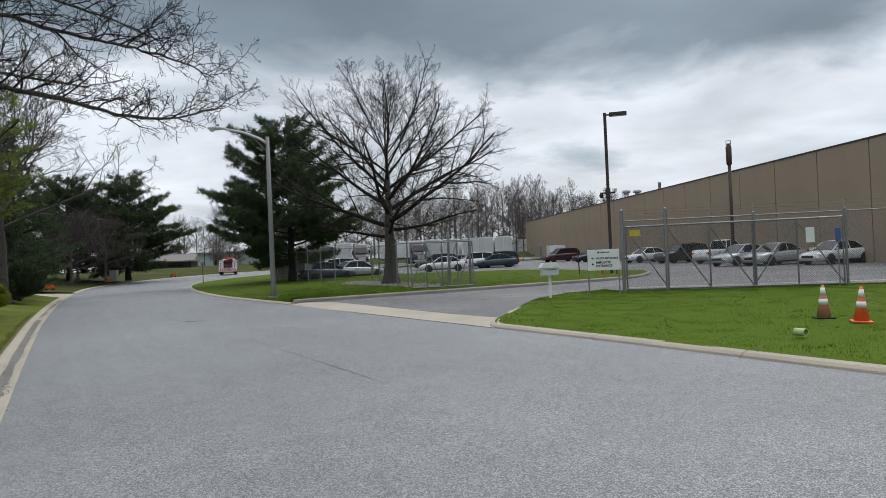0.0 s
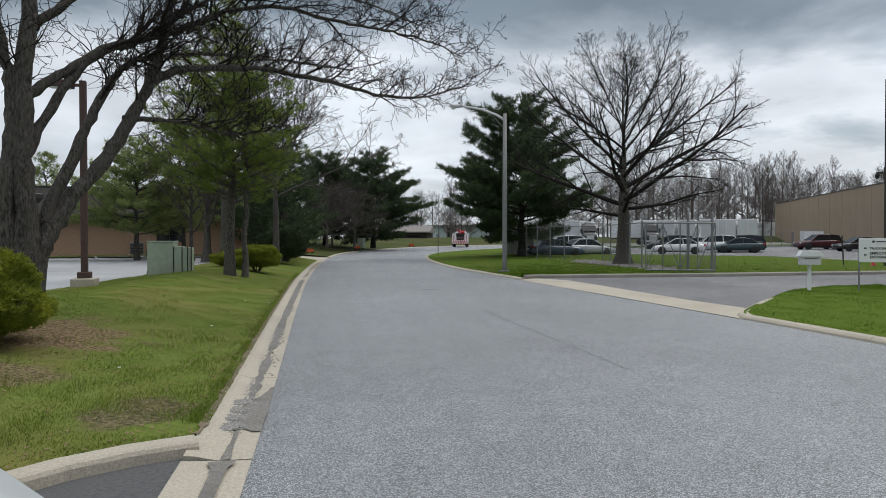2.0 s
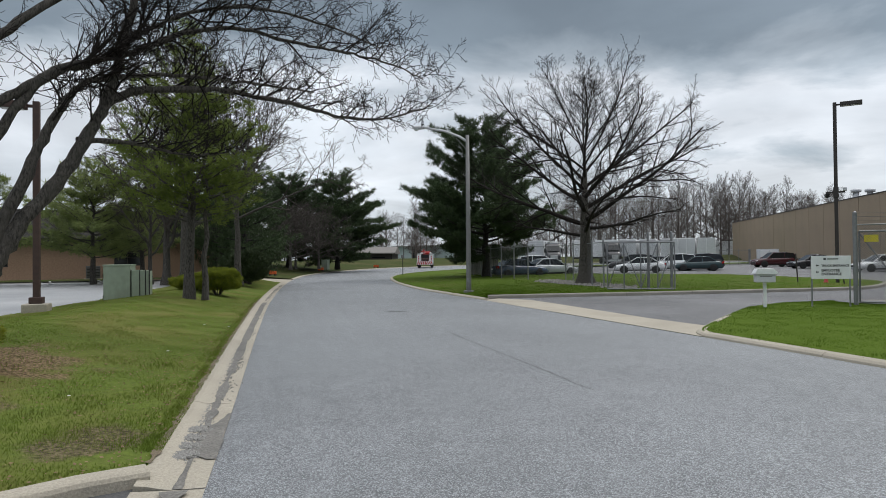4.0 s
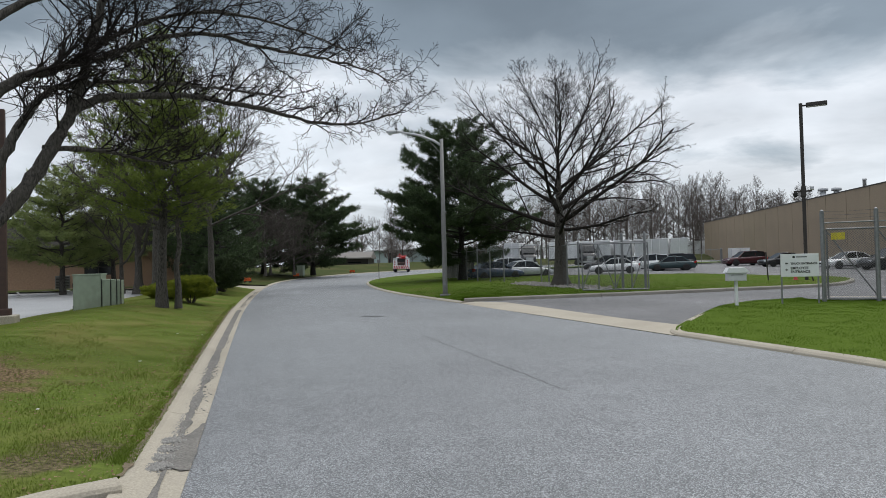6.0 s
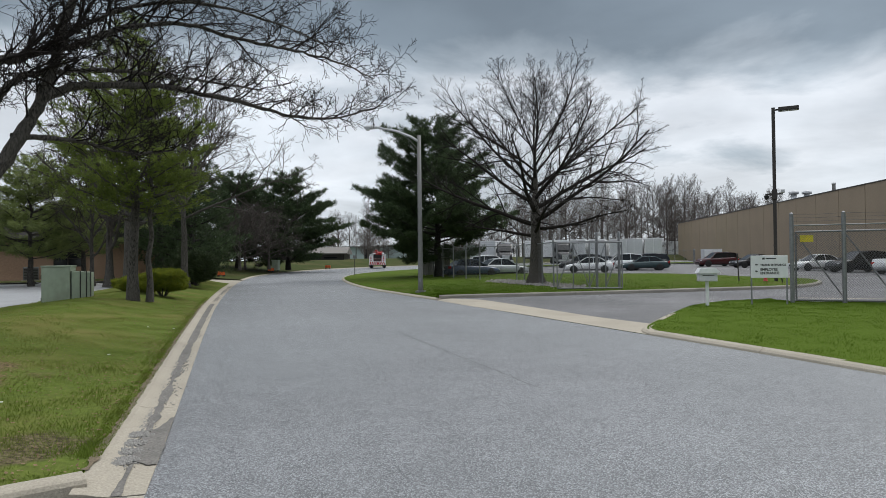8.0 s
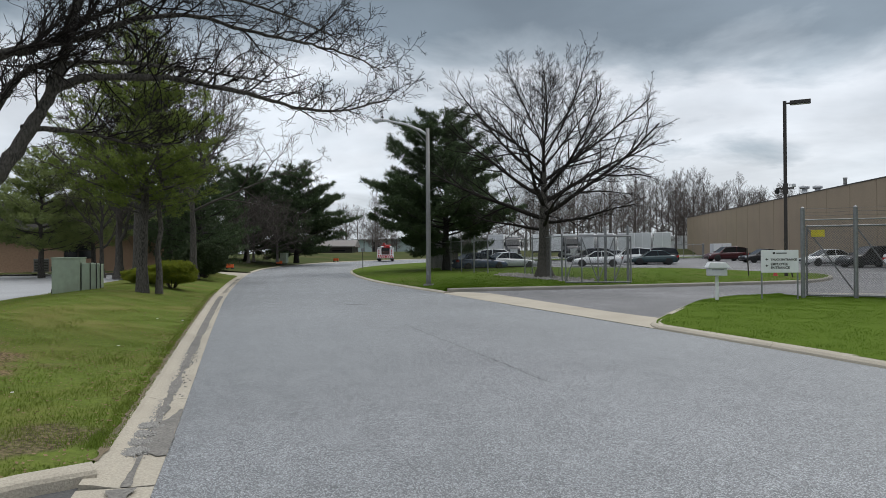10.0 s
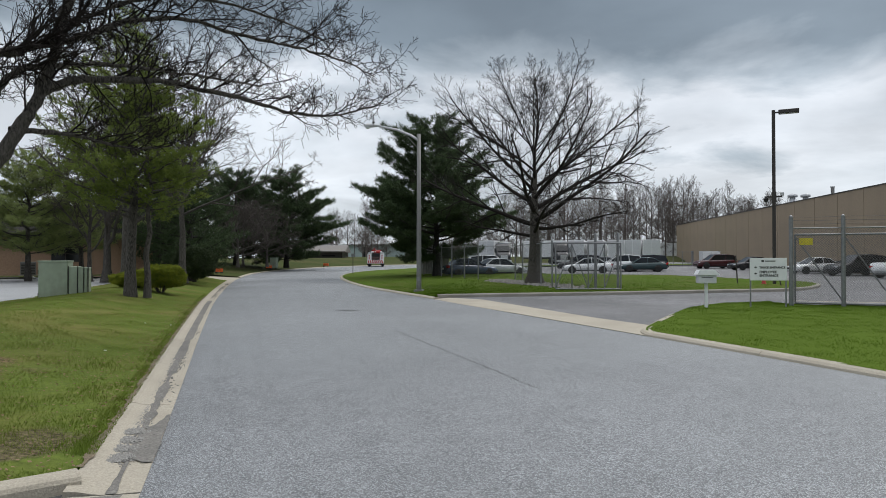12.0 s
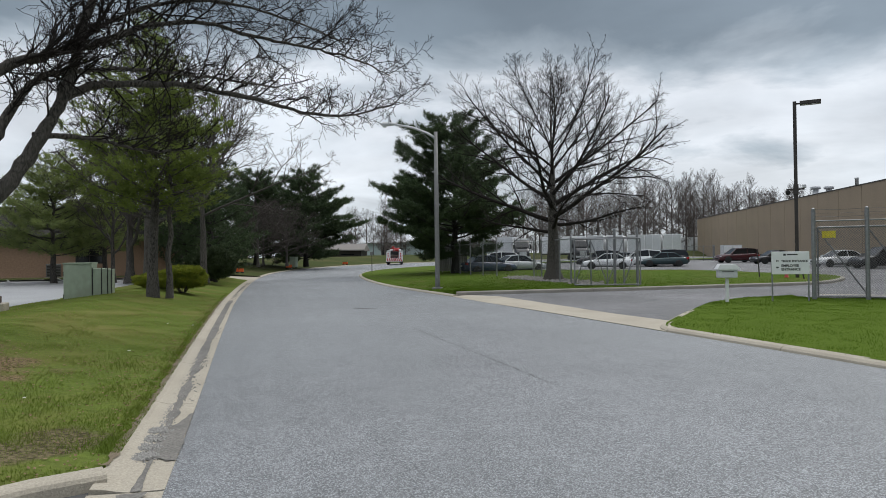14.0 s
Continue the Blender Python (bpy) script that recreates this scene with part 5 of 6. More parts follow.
def trailer(label, at, rz, L=12.0, h=2.7):
    top = thing("semi_trailer", label, "trailer", pose(*at, 0, 0, rz), "trailers in the yard")
    part("box", MB().box(-L / 2, -1.25, 1.15, L / 2, 1.25, 1.15 + h, bevel=0.04), WHITE, top)
    for s in (-1, 1):
        part("door", MB().box(-L / 2 - 0.05, 0.03 * s if s > 0 else -1.2, 1.2, -L / 2 - 0.004, 1.2 if s > 0 else -0.03, 1.1 + h), GREYPAINT, top)
        part("landing_leg", MB().box(L / 2 - 2.6, s * 0.9 - 0.06, 0, L / 2 - 2.48, s * 0.9 + 0.06, 1.15), BRONZE, top)
        for x in (-L / 2 + 1.2, -L / 2 + 2.4):
            wheel(top, x, s * 1.05, 0.5, 0.4)
    part("chassis", MB().box(-L / 2, -0.5, 0.9, L / 2, 0.5, 1.15), BRONZE, top)
    part("bumper_bar", MB().box(-L / 2 - 0.05, -1.1, 0.5, -L / 2 + 0.05, 1.1, 0.62), BRONZE, top)


for label, x, y, rz, length in (
        ("white semi trailer backed up in the yard", -14.2, 116, 84, 12), ("short white trailer parked side-on in the yard", -5.6, 113, 178, 7),
        ("white semi trailer backed up in the yard", -0.2, 117, 86, 12), ("white semi trailer backed up in the yard", 2.9, 117.5, 85, 12), ("white semi trailer backed up in the yard", 6.0, 116.5, 86, 12),
        ("white semi trailer backed up in the yard", 8.7, 117.2, 84, 12), ("white semi trailer backed up in the yard", 11.4, 116, 85, 12), ("white semi trailer parked by the far wall", 17.5, 148, 175, 12)):
    trailer(label, (x, y, lot_z(x, y)), rz, length)


def tractor_unit(label, at, rz):
    """A tall lorry cab with a sleeper, on ten wheels."""
    top = thing("tractor_unit", label, "truck", pose(*at, 0, 0, rz), "tractor units in the yard")
    col = paint("black", None)
    part("chassis", MB().box(-3.2, -0.5, 0.65, 2.6, 0.5, 0.95), BLACK, top)
    part("cab", loft(MB(), [body_ring(x, 0.7, z, hw) for x, z, hw in ((-1.2, 3.1, 1.15), (-0.9, 3.45, 1.2), (0.2, 3.3, 1.2), (0.9, 2.2, 1.15), (1.1, 1.95, 1.1), (2.5, 1.75, 1.0), (2.7, 1.3, 0.9))]), col, top, smooth=True)
    part("windscreen", MB().prism([(0.36, 3.02), (0.98, 2.2), (1.03, 2.2), (0.42, 3.06)], -0.95, 0.95), DARKGLASS, top)
    part("grille", MB().box(2.66, -0.55, 0.8, 2.76, 0.55, 1.5, bevel=0.02), CHROME, top)
    part("bumper", MB().box(2.6, -1.15, 0.45, 2.85, 1.15, 0.75, bevel=0.05), CHROME, top)
    for s in (-1, 1):
        part("exhaust_stack", MB().tube([(-1.35, s * 1.05, 0.9), (-1.35, s * 1.05, 3.7)], [0.08, 0.08], 8), CHROME, top)
        part("fuel_tank", MB().tube([(-1.1, s * 0.95, 0.75), (0.4, s * 0.95, 0.75)], [0.3, 0.3], 10), CHROME, top)
        part("mirror", MB().box(0.75, s * 1.3 - 0.12, 1.95, 0.85, s * 1.3 + 0.12, 2.6, bevel=0.02), BLACK, top)
        for x in (-2.7, -1.6, 1.9):
            wheel(top, x, s * 0.98, 0.5, 0.34)


tractor_unit("dark tractor unit parked nose out in the yard", (-12.0, 109.0, lot_z(-12, 109)), -80)
tractor_unit("dark tractor unit parked beside the white trailers", (-3.0, 111.0, lot_z(-3, 111)), -78)


def utility_truck(at, rz):
    top = thing("utility_truck", "white fire-service utility truck with red stripes on the road", "truck", pose(*at, 0, 0, rz))
    w = paint("white", None)
    part("chassis", MB().box(-2.9, -0.45, 0.5, 3.0, 0.45, 0.72), BLACK, top)
    part("cab", loft(MB(), [body_ring(x, 0.55, z, hw) for x, z, hw in ((0.6, 1.45, 0.98), (1.5, 1.45, 1.0), (2.1, 1.38, 0.98), (2.9, 1.28, 0.95), (3.05, 1.0, 0.85))]), w, top, smooth=True)
    part("glazing", loft(MB(), [[(x, -hw, z), (x, hw, z), (x, hw * 1.2, 1.35), (x, -hw * 1.2, 1.35)] for x, z, hw in ((0.62, 1.55, 0.8), (0.75, 2.05, 0.76), (1.5, 2.1, 0.76), (2.15, 1.42, 0.82))]), DARKGLASS, top)
    part("roof", loft(MB(), [[(x, -0.8, z - 0.05), (x, -0.7, z + 0.06), (x, 0.7, z + 0.06), (x, 0.8, z - 0.05)] for x, z in ((0.62, 2.02), (1.0, 2.12), (1.55, 2.1))]), w, top)
    lb = part("light_bar", MB().box(0.85, -0.65, 2.18, 1.15, 0.65, 2.32, bevel=0.03), REDLAMP, top)
    for s in (-1, 1):
        part("compartment", MB().box(-2.95, s * 0.60 if s > 0 else -1.1, 0.72, 0.5, 1.1 if s > 0 else -0.60, 1.72, bevel=0.02), w, top)
        part("stripe", MB().box(-2.9, s * 1.104 - 0.003, 1.18, 0.45, s * 1.104 + 0.003, 1.34), RED, top)
        part("toolbox", MB().box(-1.9, s * 0.62 if s > 0 else -1.08, 1.724, 0.4, 1.08 if s > 0 else -0.62, 1.98, bevel=0.02), CHROME, top)
        for z in (1.1, 1.32, 1.54):
            part("tail_light", MB().tube([(-2.955, s * 0.86, z), (-2.985, s * 0.86, z)], [0.085, 0.08], 12), REDLAMP, top)
        for x in (-1.7, 2.15):
            wheel(top, x, s * 0.90, 0.42, 0.28)
        part("mud_flap", MB().box(-2.55, s * 0.9 - 0.25, 0.22, -2.53, s * 0.9 + 0.25, 0.7), BLACK, top)
    part("bed", MB().box(-2.9, -0.598, 0.72, 0.5, 0.598, 0.95), BLACK, top)
    bp = part("rear_bumper", MB().box(-3.2, -1.12, 0.45, -2.96, 1.12, 0.95, bevel=0.015), WHITE, top)
    for k in range(9):
        s = -1 if k < 4 else 1
        y = -1.0 + k * 0.25
        part("chevron", MB().prism([(y - 0.08, 0.48), (y + 0.06, 0.48), (y + 0.06 - s * 0.10 + (0.1 if s < 0 else 0), 0.92), (y - 0.08 - s * 0.10 + (0.1 if s < 0 else 0), 0.92)], 3.203, 3.207, Matrix.Rotation(radians(90), 4, "Z")), RED, bp)
    part("hose_pile", MB().box(-2.75, -0.5, 0.954, -1.6, 0.5, 1.35, bevel=0.08), RUST_POLE, top, "dark coiled hose")
    part("water_gun", MB().tube([(-1.0, 0.2, 0.95), (-1.0, 0.2, 2.2), (-1.25, 0.2, 2.35), (-1.9, 0.2, 2.45)], [0.09, 0.08, 0.1, 0.13], 10), RED, top)
    part("pump", MB().box(-1.4, -0.55, 0.954, -0.2, 0.1, 1.75, bevel=0.05), RED, top)
    part("pump_panel", MB().box(-2.0, -0.55, 1.36, -1.5, 0.55, 1.85, bevel=0.04), BLACK, top)
    part("reel", lathe(MB(), [(0.35, -0.3), (0.35, -0.26), (0.2, -0.24), (0.2, 0.24), (0.35, 0.26), (0.35, 0.3)], Matrix.Translation((-0.8, -0.25, 2.05)) @ Matrix.Rotation(radians(90), 4, "X"), 14), RED, top)


utility_truck((-28.0, 92.5, 0.03 + rise(-28, 92.5)), 105)

# ---------------------------------------------------------------- bushes


def bush(label, seed, at, size, leaf, n, leaf_len, name="bush"):
    rng = random.Random(seed)
    top = thing(name, label, "bush", pose(*at))
    wood, green = MB(), MB()
    cs, ax = [], []
    for i in range(n):
        u = Vector((rng.gauss(0, 1), rng.gauss(0, 1), rng.gauss(0, 1))).normalized()
        lump = 0.82 + 0.30 * noise.noise((u.x * 2.1 + seed, u.y * 2.1, u.z * 2.1))
        rad = rng.uniform(0.72, 1.0) ** 0.5 * lump
        cs.append((u.x * rad * size[0], u.y * rad * size[1], size[2] * 0.5 + u.z * rad * size[2] * 0.5))
        ax.append((u.x * 0.8, u.y * 0.8, u.z * 0.6 + 0.6))
    tufts(green, rng, cs, ax, 8, leaf_len, leaf_len * 0.32)
    for k in range(14):
        a = rng.uniform(0, 6.28)
        wood.tube([(0.1 * math.cos(a), 0.1 * math.sin(a), -0.1), (size[0] * 0.5 * math.cos(a), size[1] * 0.5 * math.sin(a), size[2] * 0.6)], [0.02, 0.008], 4)
    part("stems", wood, BARK, top)
    part("foliage", green, leaf, top)


bush("clipped yellow-green yew bush on the lawn", 5, (-8.3, 5.85, 0.2), (1.28, 1.25, 1.5), LEAF_BUSH, 13000, 0.055)
bush("low rounded green shrub beneath the trees", 6, (-15.9, 23.9, 0.42), (1.25, 0.9, 1.0), LEAF_BUSH, 5000, 0.07)
bush("dark shrub beside the far side drive", 7, (-20.3, 33.5, 0.45), (1.3, 1.3, 1.9), LEAF_DARK, 3500, 0.12)
bush("low rounded green shrub at the lot edge", 8, (-17.6, 24.6, 0.42), (1.0, 0.9, 0.7), LEAF_BUSH, 2500, 0.08)

# ---------------------------------------------------------------- the near leafless tree


def near_tree():
    base = Vector((-9.5, 7.9, 0.40))
    top = thing("bare_tree", "multi-stemmed leafless tree overhanging the lawn and road", "tree", Matrix.Translation(base))
    wood, twigs = MB(), MB()
    rng = random.Random(21)
    THIN[0] = 0.0045
    stems = [  # stem lines, first and last radius, side shoots
        ([(-9.5, 7.9, 0.3), (-9.47, 7.95, 1.6), (-9.48, 7.93, 2.7), (-9.48, 7.95, 4.0), (-9.44, 8.05, 5.3), (-9.4, 8.2, 7.2), (-9.3, 8.3, 9.4)], 0.22, 0.06, 13, 2.2),
        ([(-9.62, 7.76, 1.4), (-9.62, 7.76, 2.4), (-9.6, 7.85, 3.5), (-9.7, 7.8, 4.5), (-9.9, 7.6, 5.6), (-10.2, 7.4, 7.2)], 0.14, 0.05, 10, 2.2),
        ([(-9.43, 8.0, 0.5), (-9.40, 8.15, 1.4), (-9.28, 8.48, 2.12), (-9.07, 8.96, 2.8), (-8.82, 9.45, 3.71), (-8.64, 9.78, 4.55), (-8.49, 10.02, 5.7), (-8.3, 10.3, 7.0), (-8.1, 10.6, 8.6)], 0.16, 0.05, 13, 2.0),
        ([(-8.66, 9.73, 4.35), (-8.38, 10.19, 4.65), (-7.83, 10.94, 4.82), (-7.35, 11.52, 4.87), (-6.55, 12.33, 4.77), (-5.74, 13.02, 4.58), (-5.05, 13.52, 4.6), (-4.12, 14.11, 4.94)], 0.085, 0.014, 34, 1.6),
        ([(-9.40, 8.2, 1.9), (-9.18, 8.71, 3.24), (-9.03, 9.04, 4.03), (-8.87, 9.36, 4.57), (-8.64, 9.78, 4.8), (-8.03, 10.69, 5.03), (-7.2, 11.69, 5.09), (-6.2, 12.64, 5.04)], 0.10, 0.015, 28, 1.6),
        ([(-9.48, 7.97, 3.8), (-9.22, 8.63, 4.42), (-8.95, 9.2, 4.87), (-8.43, 10.11, 5.32), (-7.9, 10.86, 5.85), (-7.2, 11.68, 6.1), (-6.38, 12.48, 5.98), (-5.65, 13.09, 5.92), (-4.86, 13.65, 5.75), (-4.3, 14.0, 5.5)], 0.085, 0.012, 40, 1.7),
        ([(-9.48, 7.95, 2.9), (-9.28, 8.48, 4.02), (-9.03, 9.04, 4.74), (-8.78, 9.53, 4.99), (-8.38, 10.19, 5.64), (-7.84, 10.94, 6.24), (-7.05, 11.85, 6.57), (-6.03, 12.79, 6.44), (-5.1, 13.5, 6.1)], 0.09, 0.012, 38, 1.8),
        ([(-8.89, 9.32, 3.68), (-8.43, 10.11, 3.73), (-7.9, 10.86, 3.59), (-7.4, 11.4, 3.7)], 0.05, 0.012, 14, 1.1),
        ([(-9.45, 8.1, 4.9), (-9.0, 9.0, 5.9), (-8.4, 10.1, 6.7), (-7.6, 11.2, 7.3), (-6.6, 12.2, 7.5), (-5.7, 13.0, 7.3)], 0.08, 0.012, 34, 1.9),
    ]
    shoot = [(6, 0.14, 0.05, 0, 48, 0.4, 0.10), (6, 0.20, 0.06, 7, 48, 0.52, 0.12), (4, 0.24, 0.08, 5, 48, 0.55, 0.15), (3, 0.25, 0.10, 0, 40, 0.5, 0.2)]
    for line, r0, r1, kids, reach in stems:
        kids = int(kids * 1.15)
        pts = [Vector(p) - base for p in line]
        fine = []
        for i in range(len(pts) - 1):
            p0, p1, p2, p3 = pts[max(i - 1, 0)], pts[i], pts[i + 1], pts[min(i + 2, len(pts) - 1)]
            for k in range(7):
                t = k / 7
                fine.append(0.5 * ((2 * p1) + (p2 - p0) * t + (2 * p0 - 5 * p1 + 4 * p2 - p3) * t * t + (3 * p1 - p0 - 3 * p2 + p3) * t ** 3) + Vector((rng.gauss(0, 0.012), rng.gauss(0, 0.012), rng.gauss(0, 0.012))))
        fine.append(pts[-1])
        n = len(fine) - 1
        radii = [r0 + (r1 - r0) * (i / n) ** 0.8 for i in range(n + 1)]
        first = len(wood.v)
        wood.tube(fine, radii, 18 if r0 > 0.12 else 10, caps=False)
        for i in range(first, len(wood.v)):  # furrowed, knotty bark
            v = Vector(wood.v[i])
            ring = min(n, (i - first) // (18 if r0 > 0.12 else 10))
            out = v - fine[ring]
            wood.v[i] = tuple(v + out * (0.30 * noise.noise((v.x * 14, v.y * 14, v.z * 2.2)) + 0.16 * noise.noise((v.x * 4, v.y * 4, v.z * 3))))
        spin = rng.uniform(0, 6)
        for k in range(kids):
            f = 0.48 + 0.52 * (k + rng.random()) / kids if r0 > 0.13 else 0.22 + 0.78 * (k + rng.random()) / kids
            s = min(n - 1e-3, f * n)
            i = int(s)
            q = fine[i].lerp(fine[i + 1], s - i)
            axd = (fine[i + 1] - fine[i]).normalized()
            spin += 2.4 + rng.uniform(-0.6, 0.6)
            side = Matrix.Rotation(spin, 3, axd) @ axd.orthogonal().normalized()
            side.z = abs(side.z) * 0.9 if side.z < -0.1 and rng.random() < 0.75 else side.z
            nd = (axd * 0.8 + side * 0.75 + Vector((0, 0, 0.15))).normalized()
            ll = reach * rng.uniform(0.45, 1.1) * (1.15 - 0.55 * f)
            limb(wood, twigs, rng, q, nd, ll, min(radii[i] * 0.6, 0.012 * ll + 0.004), 1, shoot)
    part("trunk", wood, BARK, top, smooth=True)
    part("crown", twigs, TWIG, top, "tangle of leafless twigs over the road")


near_tree()

# ---------------------------------------------------------------- the other trees
pine("feathery yellow-green pine on the roadside lawn", 31, (-14.55, 20.2, 0.42), 9.3, 3.4, 0.185, 2.7, NEEDLE_LIGHT, 1.5, 0.12, 0.18, taper=0.75)
pine("slim green pine beside the larger one", 32, (-14.1, 20.45, 0.42), 7.2, 2.7, 0.11, 3.0, NEEDLE_LIGHT, 1.6, 0.15, 0.18, taper=0.9)
pine("dark spruce with boughs down to the grass", 33, (-22.4, 36.5, 0.4), 8.6, 3.6, 0.22, 0.5, NEEDLE_DARK, 1.2, -0.02, 0.25, name="spruce_tree")
pine("dark spruce beside the side drive", 34, (-25.0, 41.0, 0.4), 7.6, 3.4, 0.22, 0.5, NEEDLE_DARK, 1.1, 0.0, 0.26, name="spruce_tree")
pine("broad dark pine on the far lawn", 35, (-33.4, 74.5, 0.6), 11.2, 6.4, 0.3, 0.9, NEEDLE_DARK, 1.3, 0.06, 0.36, taper=0.5)
pine("broad dark pine deeper in the far lawn", 36, (-39.5, 74.0, 0.8), 11.0, 6.2, 0.3, 0.9, NEEDLE_DARK, 1.3, 0.06, 0.36, taper=0.5)
pine("weathered green pine before the brick building", 37, (-31.05, 33.98, 0.42), 7.2, 4.4, 0.17, 1.6, NEEDLE_MID, 1.7, 0.06, 0.22, taper=0.6)
pine("weathered green pine at the lot edge", 38, (-31.0, 38.2, 0.46), 8.0, 3.8, 0.16, 1.6, NEEDLE_MID, 1.4, 0.06, 0.24, taper=0.65)
pine("weathered green pine behind the brick building", 39, (-56.0, 49.9, 0.3), 9.6, 4.0, 0.2, 1.9, NEEDLE_MID, 0.8, 0.1, 0.3)
pine("dark spruce on the far lawn", 41, (-37.0, 56.5, 0.6), 9.0, 4.0, 0.24, 0.6, NEEDLE_DARK, 1.0, 0.0, 0.28, name="spruce_tree")
pine("dark spruce deeper in the far lawn", 42, (-42.0, 64.0, 0.7), 9.5, 4.4, 0.24, 0.6, NEEDLE_DARK, 0.9, 0.0, 0.30, name="spruce_tree")
pine("dark pine behind the side drive", 40, (-30.5, 45.5, 0.5), 9.6, 4.2, 0.24, 1.0, NEEDLE_DARK, 1.0, 0.05, 0.28)
MID = [(7, 0.12, 0.30, 9, 45, 0.46, 0.2), (5, 0.16, 0.22, 6, 42, 0.52, 0.2), (4, 0.2, 0.15, 5, 40, 0.5, 0.2), (3, 0.2, 0.1, 0, 40, 0.5, 0.2)]
THIN[0] = 0.008
bare_tree("leafless tree arching out from behind the pines", 51, (-20.2, 32.2, 0.45), 8.6, 0.20, 6.2, 0.42, 16, MID, (BARK, GREY_TWIG), upright=1.2, spread=0.6)
bare_tree("grey leafless tree with forked limbs behind the pines", 53, (-25.5, 33.4, 0.4), 9.4, 0.22, 4.8, 0.22, 18, MID, (BARK, GREY_TWIG), upright=1.9, spread=0.6)
bare_tree("slim leafless tree before the brick building", 54, (-27.4, 34.4, 0.4), 7.6, 0.13, 3.8, 0.22, 15, MID, (BARK, GREY_TWIG), upright=1.0, spread=0.6)
bare_tree("grey leafless tree on the roadside lawn", 52, (-19.4, 26.6, 0.45), 10.2, 0.20, 4.8, 0.26, 18, MID, (BARK, GREY_TWIG), upright=1.7, spread=0.6)
THIN[0] = 0.011
DENSE = [(6, 0.14, 0.3, 9, 45, 0.5, 0.2), (5, 0.16, 0.2, 6, 42, 0.52, 0.2), (3, 0.2, 0.1, 0, 40, 0.5, 0.2)]
for i, (x, y, h) in enumerate(((-30.2, 58.5, 6.4), (-29.0, 62.5, 6.6), (-32.5, 64.0, 6.8), (-35.0, 60.5, 6.4))):
    bare_tree("low spreading leafless ornamental tree on the far lawn", 60 + i, (x - 3.2, y + 4.5, 0.8), h * 0.85, 0.13, 3.6, 0.2, 22, DENSE, (BARK, GREY_TWIG), upright=1.25)
THIN[0] = 0.011
FARSPEC = [(5, 0.12, 0.5, 9, 38, 0.5, 0.15), (4, 0.15, 0.3, 7, 38, 0.55, 0.15), (3, 0.2, 0.2, 0, 40, 0.5, 0.2)]
# trunks and twigs of the wood share the haze-paled bark
FMAT = (HAZY_TWIG, HAZY_TWIG)
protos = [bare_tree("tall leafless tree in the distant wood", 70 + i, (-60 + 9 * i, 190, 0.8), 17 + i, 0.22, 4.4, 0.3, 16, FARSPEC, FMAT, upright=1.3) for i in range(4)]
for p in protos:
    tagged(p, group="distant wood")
rng = random.Random(9)
for i in range(84):
    x = -18 + 68 * (i + rng.random()) / 84
    y = 142 + rng.uniform(-4, 40) + max(0, x - 15) * 0.9
    s = rng.uniform(0.75, 1.05)
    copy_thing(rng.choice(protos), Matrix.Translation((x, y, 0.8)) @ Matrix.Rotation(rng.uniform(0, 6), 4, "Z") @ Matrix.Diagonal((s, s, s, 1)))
for i in range(36):
    x, y, s = -64 + 46 * (i + rng.random()) / 36, 128 + rng.uniform(0, 28), rng.uniform(0.5, 0.72)
    copy_thing(rng.choice(protos), Matrix.Translation((x, y, 0.8)) @ Matrix.Rotation(rng.uniform(0, 6), 4, "Z") @ Matrix.Diagonal((s, s, s, 1)))

for i in range(46):
    x, y, s = -78 + 58 * (i + rng.random()) / 46, 126 + rng.uniform(0, 36), rng.uniform(0.24, 0.4)
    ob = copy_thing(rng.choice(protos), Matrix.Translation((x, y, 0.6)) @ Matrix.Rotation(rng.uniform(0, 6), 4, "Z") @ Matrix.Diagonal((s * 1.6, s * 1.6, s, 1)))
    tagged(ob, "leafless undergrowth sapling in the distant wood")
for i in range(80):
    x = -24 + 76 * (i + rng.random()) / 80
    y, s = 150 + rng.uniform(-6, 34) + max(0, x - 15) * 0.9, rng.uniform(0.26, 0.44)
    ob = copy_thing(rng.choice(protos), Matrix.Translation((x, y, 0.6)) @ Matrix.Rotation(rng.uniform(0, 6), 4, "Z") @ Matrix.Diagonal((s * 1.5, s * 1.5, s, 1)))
    tagged(ob, "leafless undergrowth sapling in the distant wood")

# ---------------------------------------------------------------- stones, gravel, grass, litter


def scatter_stones(name, label, category, spots, mat, kind="stuff"):
    mb = MB()
    for x, y, z, r in spots:
        vs = [Vector(v) for v in ((1, 0, 0), (0, 1, 0), (-1, 0, 0), (0, -1, 0), (0, 0, 0.7), (0, 0, -0.6), (0.7, 0.7, 0.3), (-0.6, 0.6, 0.35))]
        t = Matrix.Rotation(random.uniform(0, 6), 3, "Z")
        vs = [t @ Vector((v.x * random.uniform(0.7, 1.3), v.y * random.uniform(0.6, 1.2), v.z)) * r + Vector((x, y, z)) for v in vs]
        mb.add([tuple(v) for v in vs], [(0, 6, 4), (6, 1, 4), (1, 7, 4), (7, 2, 4), (2, 3, 4), (3, 0, 4), (1, 6, 5), (6, 0, 5), (7, 1, 5), (2, 7, 5), (3, 2, 5), (0, 3, 5)])
    return tagged(part(name, mb, mat), label, category, kind=kind)


